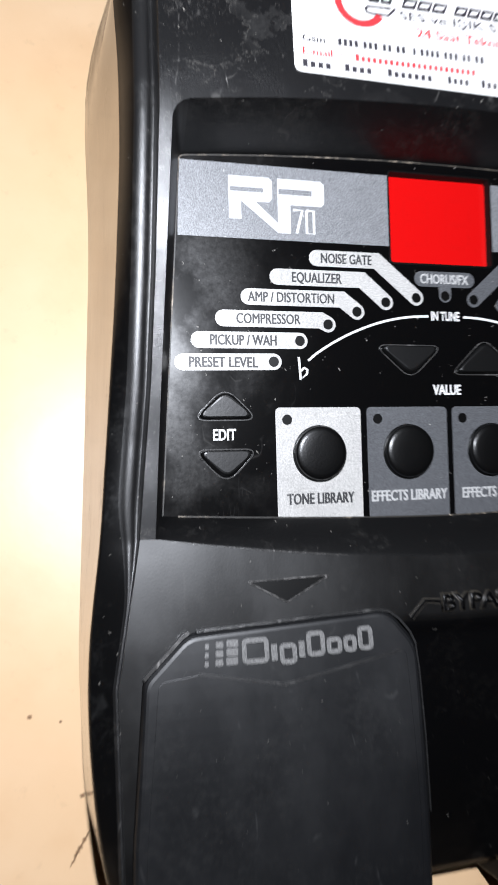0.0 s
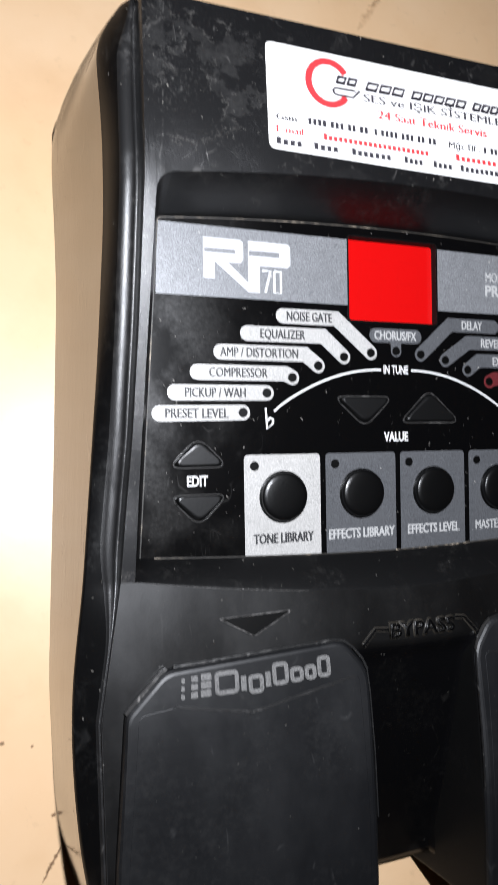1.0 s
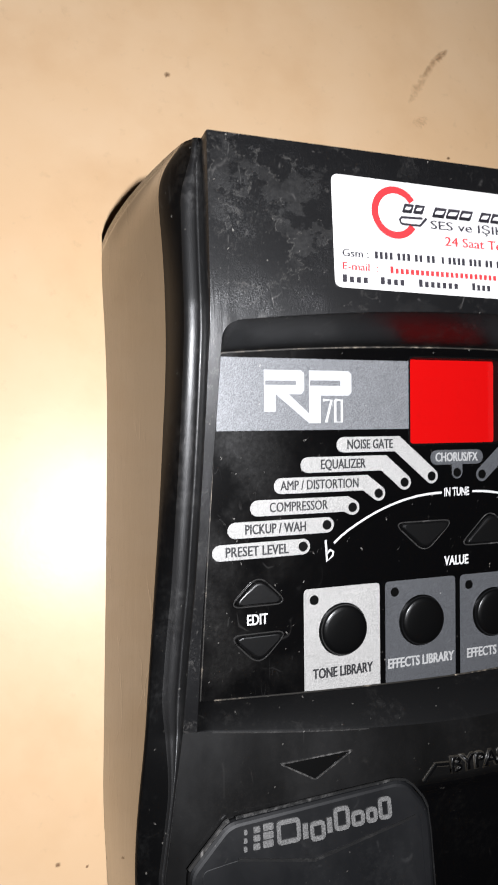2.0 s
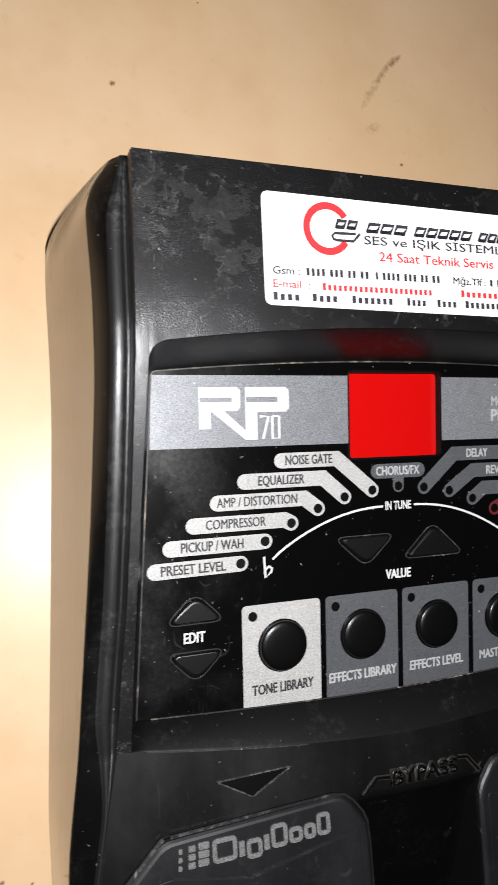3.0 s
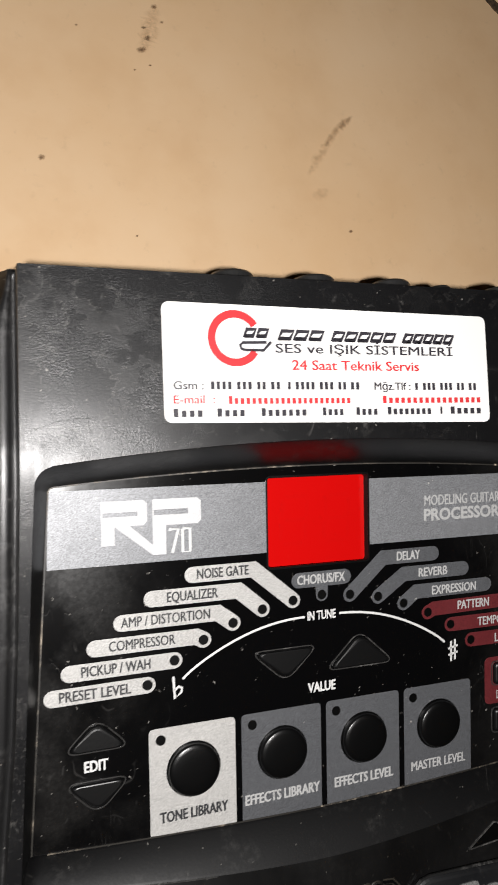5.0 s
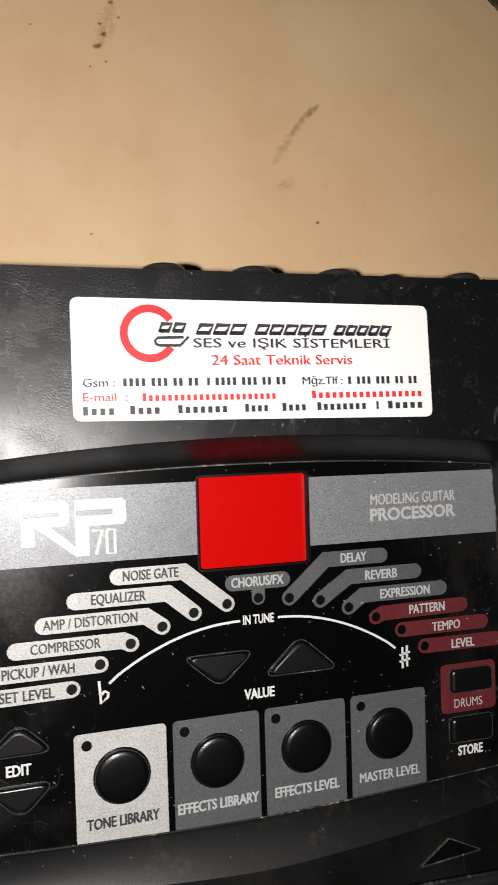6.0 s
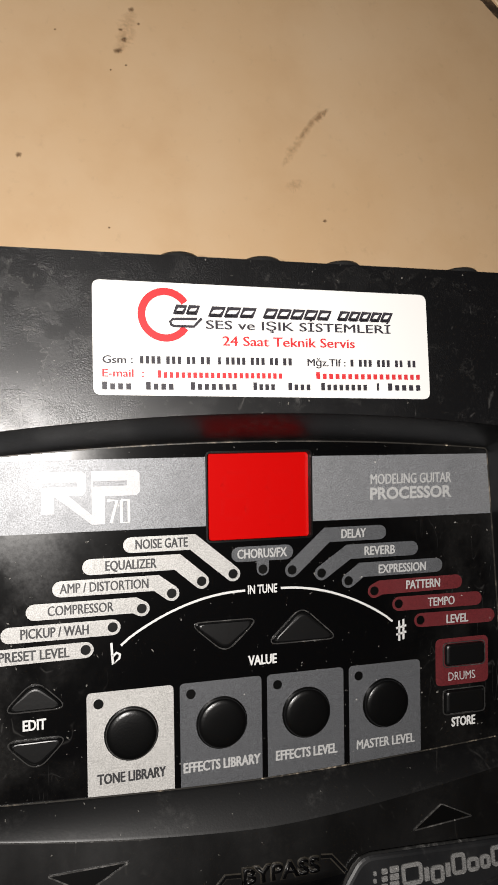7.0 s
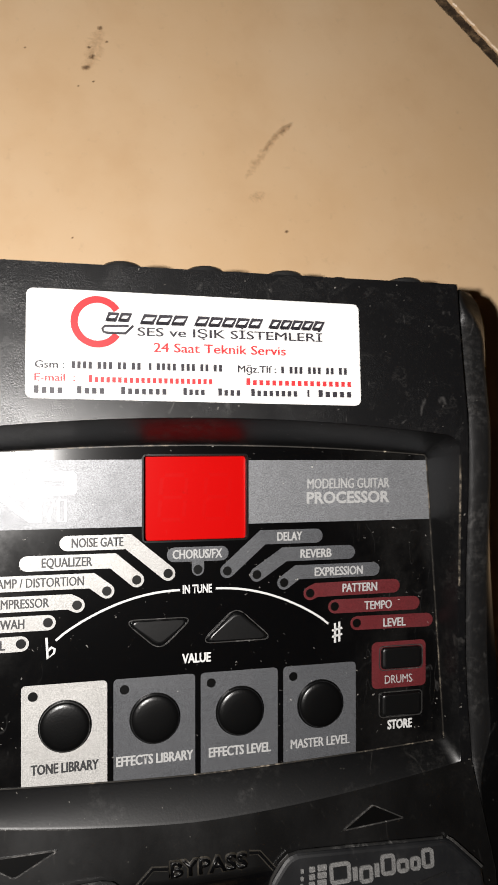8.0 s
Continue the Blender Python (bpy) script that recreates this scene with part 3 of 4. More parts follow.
def right_in(y):
    """The deck's end is drawn in a little at the back corner by the cable sockets."""
    return 2.2 * smooth_step((y - 20) / 70)


outer = []
for i, (x, y) in enumerate(rim_chain):
    if i < nl:
        yy = -71.6 + (94.8 + 71.6) * (i / (nl - 1))
        outer.append((-lerp(yy, EDGE_X), yy))
    elif i < nl + NB:
        t = (i - nl + 0.5) / NB
        outer.append((-90.6 + (181.2 - right_in(94.8)) * t, 94.8))
    else:
        yy = -71.6 + (94.8 + 71.6) * ((len(rim_chain) - 1 - i) / (nl - 1))
        outer.append((lerp(yy, EDGE_X) - right_in(yy), yy))
inner3 = [rim_point(x, y) for x, y in rim_chain]
steps = 6
rows_ = []
for s in range(steps + 1):
    f_ = s / steps
    ring = []
    for (x, y, z), (ox, oy) in zip(inner3, outer):
        px, py = x + (ox - x) * f_, y + (oy - y) * f_
        ring.append((px, py, z if s == 0 else top_z(py)))
    rows_.append(verts(bm, ring))
for a, b in zip(rows_, rows_[1:]):
    bridge(bm, a, b, False)
part("upper_deck", bm, M_DECK, unit, "scuffed textured black top deck", True)

for path_ in ([(-87.4, 52.0), (-82.4, 53.8), (-77.4, 54.7), (-72.2, 54.8)], [(-74.1, 55.9), (-73.5, 50.7), (-72.5, 45.6)], [(-68.3, 58.9), (-67.4, 55.6)], [(-66.3, 60.1), (-64.4, 53.7)], [(-70.1, 52.2), (-66.4, 51.5), (-63.8, 48.9)]):
    part("scratch", line_strip(path_, 0.3, -0.02, 0.05, top_z), M_WORN, unit, "fine grey scratch")

# lower deck with the hollow in front of the bypass mark
bm = bmesh.new()
GX, GY = 70, 44
grid = []
lip = sorted(rim_front + [(-93.8, -71.6), (93.8, -71.6), (-110, -71.6), (110, -71.6)])


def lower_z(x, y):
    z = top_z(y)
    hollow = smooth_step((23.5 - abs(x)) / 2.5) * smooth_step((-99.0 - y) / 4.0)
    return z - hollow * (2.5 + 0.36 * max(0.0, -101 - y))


for j in range(GY + 1):
    row_ = []
    for i in range(GX + 1):
        u = -1 + 2 * i / GX
        v = j / GY
        ex = lerp(-71.6 + (-182.0 + 71.6) * v, EDGE_X)
        x = u * ex
        y0 = lerp(x, lip)
        y_front = -183.5
        y = y0 + (y_front - y0) * v
        row_.append((x, y, lower_z(x, y)))
    grid.append(verts(bm, row_))
for a, b in zip(grid, grid[1:]):
    bridge(bm, a, b, False)
front_low = verts(bm, [(v.co.x / MM, -183.0, 3.0) for v in grid[-1]])
bridge(bm, grid[-1], front_low, False)
lower = part("lower_deck", bm, M_LOWER, unit, "smooth black lower deck", True)
# hollow faces take a less reflective black, standing in for the recess's shade
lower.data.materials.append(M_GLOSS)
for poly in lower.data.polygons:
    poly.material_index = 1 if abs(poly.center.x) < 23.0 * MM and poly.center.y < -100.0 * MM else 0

# outer skirt: groove, ridge, chamfer
ys = [-184.0 + (94.4 + 184.0) * i / 184 for i in range(185)]


def skirt(profile):
    """An open chain left, back, right for each level of the profile."""
    loops = []
    for fx, fz, back in profile:
        l = [(-fx(y), min(y, 94.4 + back), fz(y)) for y in ys]
        zb = l[-1][2]
        xb = -l[-1][0]
        l[-1] = (l[-1][0], 94.4 + back, zb)
        b = [(-xb + 2 * xb * i / 20, 94.8 + back, zb) for i in range(1, 20)]
        out = lambda x, y: smooth_step((-x - lerp(y, EDGE_X) - 2.0) / 5) * (3.6 + 0.6 * corner(y))
        loops.append(l + b + [(-x + out(x, y) - right_in(y) * smooth_step(1 - (-x - lerp(y, EDGE_X)) / 5), y, max(z, ridge_z(y) - 0.9) if -x - lerp(y, EDGE_X) < 2.4 else z) for x, y, z in reversed(l)])
    return loops


def fade(y):
    return smooth_step((y + 92) / 34)


edge = lambda y: lerp(y, EDGE_X)
corner = lambda y: max(0.0, (y - 78.0) / 16.5) ** 2.6
taper = lambda y: 1 - 0.55 * smooth_step((y - 76) / 18)
rim = lambda y: flow(y, RIM_X) - 6.6 * corner(y)
rim_z = lambda y: flow(y, RIM_Z) + 4.5 * corner(y)
ridge_z = lambda y: top_z(y) - 1.2 - 3.0 * smooth_step((y - 20) / 60)
profile = [
    (lambda y: edge(y), lambda y: top_z(y), 0.0),
    (lambda y: edge(y) + 0.25, lambda y: top_z(y) - 0.4 * fade(y), 0.15),
    (lambda y: edge(y) + 0.45 * fade(y) + 0.2, lambda y: ridge_z(y) - 3.0 * fade(y), 0.2),
    (lambda y: edge(y) + 1.0 * fade(y) + 0.3, lambda y: ridge_z(y) - 3.6 * fade(y), 0.22),
    (lambda y: edge(y) + 2.0 * fade(y) + 0.35, lambda y: ridge_z(y) - 0.5, 0.24),
    (lambda y: edge(y) + (2.7 * fade(y) + 0.5) * taper(y), lambda y: ridge_z(y), 0.26),
    (lambda y: edge(y) + (4.4 * fade(y) + 1.0) * taper(y), lambda y: ridge_z(y) - 0.25, 0.3),
    (lambda y: edge(y) + (5.0 * fade(y) + 1.5) * taper(y), lambda y: ridge_z(y) - 1.1, 0.32),
    (lambda y: rim(y) - 0.8, lambda y: rim_z(y) + 1.6, 0.5),
    (lambda y: rim(y), lambda y: rim_z(y), 0.6),
]
bm = bmesh.new()
ch = [verts(bm, l) for l in skirt(profile)]
for a, b in zip(ch, ch[1:]):
    bridge(bm, a, b, False)
ridge = part("edge_ridge", bm, M_RIDGE, unit, "ridged black rim", True)
# bevel faces stay darker; the ridge's sheen is in its lighter base
ridge.data.materials.append(M_CHAMFER)
for poly in ridge.data.polygons:
    poly.material_index = 1 if poly.index >= 7 * (len(ch[0]) - 1) else 0
foot = lambda y: flow(y, FOOT_X) - 0.4 * corner(y)


def bulge(f, y):
    """How far the wall has come out at a share f of the way down: straight, but swelling at the back corner."""
    k = min(1.0, corner(y))
    return (1 - k) * f ** 1.08 + k * (1 - (1 - f) ** 1.8)


side_profile = [(rim, rim_z, 0.6)]
for f_ in (0.06, 0.13, 0.22, 0.34, 0.48, 0.64, 0.82, 1.0):
    side_profile.append(((lambda y, f_=f_: rim(y) + (foot(y) - rim(y)) * bulge(f_, y)), (lambda y, f_=f_: rim_z(y) * (1 - f_) + 0.3), 0.6 + 2.0 * f_ ** 0.7))
bm = bmesh.new()
ch = [verts(bm, l) for l in skirt(side_profile)]
for a, b in zip(ch, ch[1:]):
    bridge(bm, a, b, False)
part("side_wall", bm, M_SIDE, unit, "polished black side wall", True)

# ---- control panel ----
WINDOW = [(-18.2, 38.2), (-18.2, 10.0), (17.0, 10.0), (17.0, 38.2)]
bm = bmesh.new()
loops = [verts(bm, [(x, y, panel_z(y)) for x, y in pts]) for pts in (panel_chain + panel_front, rounded(WINDOW, 1.2))]
rims = [bm.edges.new((ring[i], ring[(i + 1) % len(ring)])) for ring in loops for i in range(len(ring))]
bmesh.ops.triangle_fill(bm, use_beauty=True, use_dissolve=False, edges=rims)
panel = part("control_panel", bm, M_PANEL, unit, "glossy black printed control panel")


def on_panel(name, outline, mat, z=0.02, h=0.06, parent=None, label="", bevel=0.0):
    return part(name, prism(outline, z, h, panel_z, bevel), mat, parent or panel, label)


def ptext(body, cx, base, w, h, mat, z=0.12, bold=0.012, strike=0.0):
    return letters("lettering", body, cx, base, w, h, mat, panel, panel_z, z, bold=bold, strike=strike)


part("dusty_edge", line_strip(panel_chain, 0.7, 0.05, 0.2, panel_z), M_DUST_GLINT, panel, "dust along the panel's edge")
part("dusty_edge", line_strip(panel_front, 0.45, 0.05, 0.25, panel_z), M_DUST_GLINT, panel, "dust along the panel's edge")
# pale strip that paints the torch's glint along the recess rim
part("worn_lit_edge", line_strip([(87.9, 36.0), (88.6, 28.0), (89.7, 8.0), (90.7, -9.0)], 0.65, -0.1, 0.24, top_z), M_DUST_GLINT, unit, "pale strip painted for the glint on the recess edge")
part("lip_edge", line_strip([(x, y - 0.2) for x, y in rim_front if x < -38], 0.35, -0.1, 0.18, lambda y: 56.0), M_KEYRIM, unit, "thin grey line along the lip")

# banner and display
on_panel("banner", [(-84.2, 37.0), (-84.9, 14.9), (-18.6, 14.9), (-18.6, 37.0)], M_SILVER, label="silver-grey printed banner")
on_panel("banner", [(17.0, 36.6), (17.0, 14.9), (85.4, 14.9), (84.0, 36.2)], M_SILVER, label="silver-grey printed banner")
display = part("display_window", prism(rounded([(-19.4, 39.4), (-19.4, 8.8), (18.2, 8.8), (18.2, 39.4)], 1.2), -3.6, 1.0, panel_z), M_RED, unit, "bright red sunken display window")
bm = bmesh.new()
sides = [verts(bm, [(x, y, panel_z(y) + z) for x, y in rounded(WINDOW, 1.2)]) for z in (0.0, -2.6)]
bridge(bm, sides[0], sides[1], True)
part("display_surround", bm, M_MATT, panel, "black edge of the display opening")
frame_line = rounded([(-18.5, 38.5), (-18.5, 9.7), (17.3, 9.7), (17.3, 38.5)], 1.4)
part("display_surround", line_strip(frame_line + frame_line[:2], 0.6, 0.03, 0.1, panel_z), M_BUTTON, panel)


def segment_digit(cx, cy):
    w, h, t = 4.2, 7.5, 1.2
    for a, b in (((-w, h), (w, h)), ((-w, 0), (w, 0)), ((-w, -h), (w, -h)), ((-w, h), (-w, 0)), ((w, h), (w, 0)), ((-w, 0), (-w, -h)), ((w, 0), (w, -h))):
        v = (Vector(b) - Vector(a)).normalized()
        p, q = Vector(a) + v * 1.0, Vector(b) - v * 1.0
        part("segment", line_strip([(cx + p.x + 0.08 * p.y, cy + p.y), (cx + q.x + 0.08 * q.y, cy + q.y)], t, -2.59, 0.012, panel_z), M_SEG, display)


segment_digit(-8.2, 24.5)
segment_digit(7.0, 24.5)

# product mark as plain angular shapes
on_panel("emblem", [(-69.6, 33.4), (-57.2, 33.4), (-56.2, 32.4), (-56.2, 27.2), (-57.2, 26.0), (-61.4, 26.0), (-54.6, 20.0), (-54.6, 33.4), (-40.9, 33.4), (-39.8, 32.4), (-39.8, 26.6), (-40.9, 25.6), (-50.6, 25.6), (-50.6, 17.0), (-54.6, 17.0), (-65.8, 26.0), (-65.8, 20.6), (-69.6, 20.6)], M_LOGO, z=0.09, h=0.04, label="white angular mark")
on_panel("emblem_slot", [(-69.2, 30.1), (-59.0, 30.1), (-59.0, 28.8), (-69.2, 28.8)], M_SILVER, z=0.14, h=0.03)
on_panel("emblem_slot", [(-54.2, 30.3), (-43.8, 30.3), (-43.8, 28.7), (-54.2, 28.7)], M_SILVER, z=0.14, h=0.03)
for path_ in ([(-49.8, 24.2), (-46.9, 24.2), (-48.8, 17.2)], [(-45.6, 24.2), (-43.3, 24.2), (-43.3, 17.3), (-45.6, 17.3), (-45.6, 24.2)]):
    part("emblem_line", line_strip(path_, 0.85, 0.15, 0.03, panel_z), M_WHITE, panel)
ptext("MODELING GUITAR", 54.1, 26.5, 30.8, 3.4, M_SOFT, bold=0.0, strike=0.05)
ptext("PROCESSOR", 54.1, 21.4, 31.3, 3.8, M_SOFT, bold=0.035)

# effect name strips with their lamp holes
STRIPS_LEFT = [
    ("NOISE GATE", [(-42.8, 10.1), (-23.2, 10.1), (-10.1, -0.9)], (-33.2, 8.7, 16.5), "pale"),
    ("EQUALIZER", [(-55.3, 4.0), (-28.2, 4.0), (-20.5, -2.6)], (-42.9, 2.6, 15.8), "pale"),
    ("AMP / DISTORTION", [(-64.3, -2.2), (-35.0, -2.2), (-30.2, -5.8)], (-51.1, -3.6, 26.9), "pale"),
    ("COMPRESSOR", [(-72.1, -8.7), (-42.0, -8.7), (-39.7, -9.9)], (-58.4, -10.1, 19.6), "pale"),
    ("PICKUP / WAH", [(-79.4, -15.1), (-48.8, -15.0)], (-66.2, -16.5, 20.0), "pale"),
    ("PRESET LEVEL", [(-84.3, -21.6), (-57.1, -21.3)], (-72.3, -23.0, 20.4), "pale"),
]
STRIPS_RIGHT = [
    ("DELAY", [(41.9, 10.1), (22.6, 10.1), (10.1, -0.9)], (32.2, 8.7, 8.9), "grey"),
    ("REVERB", [(54.0, 4.0), (30.4, 4.0), (20.5, -2.6)], (41.8, 2.5, 11.3), "grey"),
    ("EXPRESSION", [(63.4, -2.4), (35.0, -2.4), (30.2, -5.8)], (50.3, -4.0, 17.9), "grey"),
    ("PATTERN", [(71.2, -8.7), (42.0, -8.9), (39.7, -9.9)], (58.2, -10.1, 13.0), "maroon"),
    ("TEMPO", [(79.0, -15.2), (48.8, -15.0)], (65.2, -16.7, 10.4), "maroon"),
    ("LEVEL", [(84.2, -21.6), (57.1, -21.3)], (71.5, -23.2, 8.6), "maroon"),
    ("CHORUS/FX", [(-8.1, 5.2), (8.1, 5.2)], (-0.2, 3.8, 16.8), "grey"),
]
FILL = {"pale": (M_PALE, M_DARKTEXT), "grey": (M_GREY, M_SOFT), "maroon": (M_MAROON, M_SOFT)}
for word, path_, (cx, base, w), tone in STRIPS_LEFT + STRIPS_RIGHT:
    on_panel("name_strip", stroke(path_, 2.45), FILL[tone][0], label=tone + " printed name strip")
    ptext(word, cx, base, w, 2.9, FILL[tone][1], bold=0.008, strike=0.06)
    ex, ey = path_[-1] if word[0:2] != "CH" else (0.0, 0.0)
    if word[0:2] == "CH":
        on_panel("strip_stem", stroke([(0, 2.6), (0, 0)], 2.1), M_GREY, z=0.03)
    on_panel("lamp_hole", circle(ex, ey, 1.55, 20), M_HOLE, z=0.08, h=0.05, label="small unlit lamp")

# tuning arc
arc_l = [(-46.4 + 40.3 * i / 16, -20.9 + 14.3 * math.sin(math.pi / 2 * (i / 16) ** 0.86)) for i in range(17)]
part("tuner_arc", line_strip(arc_l, 0.75, 0.02, 0.06, panel_z), M_WHITE, panel)
part("tuner_arc", line_strip([(-x, y) for x, y in arc_l], 0.75, 0.02, 0.06, panel_z), M_WHITE, panel)
ptext("IN TUNE", -0.2, -7.8, 10.0, 2.7, M_WHITE, bold=0.03)
part("flat_sign", line_strip([(-49.3, -19.8), (-48.9, -26.6), (-46.9, -24.8), (-46.7, -23.6), (-47.7, -23.0), (-48.9, -24.0)], 0.75, 0.02, 0.06, panel_z), M_WHITE, panel)
for a, b in (((48.9, -20.8), (48.9, -27.8)), ((50.5, -20.4), (50.5, -27.4)), ((47.8, -23.4), (51.6, -22.6)), ((47.8, -25.6), (51.6, -24.8))):
    part("sharp_sign", line_strip([a, b], 0.75, 0.02, 0.06, panel_z), M_WHITE, panel)
ptext("VALUE", -0.6, -31.1, 9.7, 3.0, M_WHITE, bold=0.02, strike=0.05)
ptext("EDIT", -72.6, -44.1, 6.7, 3.1, M_WHITE, bold=0.016, strike=0.05)
ptext("STORE", 73.5, -59.9, 9.4, 3.1, M_WHITE, bold=0.02, strike=0.05)

# knob cards
CARDS = [(-57.1, -30.1, M_PALE, "TONE LIBRARY", M_DARKTEXT, 21.2, "pale"), (-28.1, -1.0, M_GREY, "EFFECTS LIBRARY", M_SOFT, 25.4, "grey"), (0.9, 27.9, M_GREY, "EFFECTS LEVEL", M_SOFT, 21.6, "grey"), (29.9, 56.7, M_GREY, "MASTER LEVEL", M_SOFT, 21.6, "grey")]


def card_bottom(x):
    return lerp(x, sorted(panel_front)) + 0.2


for x0, x1, mat, word, tmat, w, tone in CARDS:
    bot = [(x0 + (x1 - x0) * i / 6, card_bottom(x0 + (x1 - x0) * i / 6)) for i in range(7)]
    top = rounded([(x1, -34.8), (x0, -34.8), (x0, -44.0), (x1, -44.0)], [1.6, 1.6, 0, 0], 5)[:12]
    on_panel("button_card", bot + top, mat, label=tone + " printed button card")
    cx = (x0 + x1) / 2
    ptext(word, cx, -63.4, w, 3.1, tmat, bold=0.012, strike=0.075)
    on_panel("lamp_hole", circle(x0 + 3.6, -38.4, 1.55, 20), M_HOLE, z=0.08, h=0.05, label="small unlit lamp")
    # flat dark disc painted for the shaded gap round the button
    on_panel("button_gap_shade", circle(cx + 0.1, -48.6, 8.5, 40), M_HOLE, z=0.08, h=0.02)
    bm = bmesh.new()
    prof = [(8.0, 0.0), (8.0, 1.2), (7.85, 1.65), (7.4, 2.0), (6.2, 2.25), (4.0, 2.42), (2.0, 2.5)]
    n = 40
    loops = [verts(bm, [(x, y, panel_z(-48.6) + 0.1405 * (y + 48.6) + z) for x, y in circle(cx + 0.1, -48.6, r, n)]) for r, z in prof]
    for a, b in zip(loops, loops[1:]):
        bridge(bm, a, b, True)
    bm.faces.new(loops[-1])
    part("push_button", bm, M_BUTTON, unit, "round domed black button", True)


def key(outline, r, label):
    """A small raised key in a thin rubbed rim."""
    o = rounded(outline, r, 6)
    cx, cy = sum(p[0] for p in o) / len(o), sum(p[1] for p in o) / len(o)
    o = [(cx + (x - cx) * 0.96, cy + (y - cy) * 0.95) for x, y in o]
    big = [(cx + (x - cx) * 1.07, cy + (y - cy) * 1.09) for x, y in o]
    part("key_rim", line_strip(big + big[:2], 0.35, 0.02, 0.25, panel_z), M_KEYRIM, panel)
    return part("key", prism(o, 0.02, 1.6, panel_z, 1.3), M_KEY, unit, label)


key([(-72.2, -28.9), (-81.9, -38.3), (-62.5, -38.3)], 4.5, "triangular black key pointing up")
key([(-81.9, -46.9), (-62.5, -46.9), (-72.2, -56.6)], 4.5, "triangular black key pointing down")
key([(-24.6, -15.9), (-1.8, -15.9), (-12.9, -26.2)], 4.2, "triangular black key pointing down")
key([(13.2, -13.3), (1.1, -24.7), (25.9, -24.7)], 4.0, "triangular black key pointing up")
on_panel("drum_card", rounded([(62.8, -28.6), (62.8, -45.2), (83.8, -45.2), (83.8, -28.6)], 2.2), M_MAROON, label="maroon printed card")
ptext("DRUMS", 73.1, -43.6, 10.6, 2.9, M_SOFT, bold=0.01)
key([(66.0, -30.4), (66.0, -38.6), (82.2, -38.6), (82.2, -30.4)], 1.6, "rectangular black key")
key([(65.8, -46.8), (65.8, -55.4), (82.0, -55.4), (82.0, -46.8)], 1.6, "rectangular black key")

# ---- lower deck: arrows, bypass mark, foot pedals ----
def deck_line(path_, w, h, parent=unit, name="raised_line", mat=None):
    return part(name, line_strip(path_, w, -0.2, h + 0.2, top_z), mat or M_LOWER, parent)


def arrow(pts):
    o = rounded(pts, 0.8, 4)
    part("arrow_mark", prism(o, 0.02, 0.12, top_z), M_HOLE, unit, "glossy black triangle mark")
    # outline in lighter grey, painting the light that the rim catches
    deck_line(o + o[:2], 0.4, 0.4, mat=M_KEYRIM)


arrow([(-69.0, -84.6), (-58.0, -90.8), (-45.0, -84.2)])
arrow([(48.2, -89.4), (59.4, -82.4), (70.6, -87.8)])
letters("rubbed_ring", "BYPASS", 2.1, -96.75, 26.0, 4.7, M_HALO, unit, top_z, 0.02, bold=0.07, depth=0.1)
bypass = letters("lettering", "BYPASS", 2.1, -96.6, 25.0, 4.4, M_GLOSS, unit, top_z, 0.05, bold=0.02, depth=0.7)
# letter sides in lighter grey: worn edges with their glints painted in
bypass.data.materials.append(M_KEYRIM)
for poly in bypass.data.polygons:
    poly.material_index = 1 if abs(poly.normal.z) < 0.5 else 0
for path_ in ([(-11.2, -93.9), (-16.0, -93.4), (-20.9, -98.0)], [(15.5, -92.4), (18.8, -92.7), (23.8, -98.4)]):
    deck_line(path_, 1.7, 0.12, name="rubbed_ring", mat=M_HALO)
    deck_line(path_, 0.8, 0.7, mat=M_GLOSS)


def pedal_z(y):
    return 58.2 - 0.0012 * (y + 112) ** 2


def curved(bm):
    """Bends a flat plate to the pedal's arched top."""
    for y in range(-198, -95, 4):
        bmesh.ops.bisect_plane(bm, geom=bm.verts[:] + bm.edges[:] + bm.faces[:], plane_co=(0, y * MM, 0), plane_no=(0, 1, 0))
    for v in bm.verts:
        v.co.z += pedal_z(v.co.y / MM) * MM
    return bm


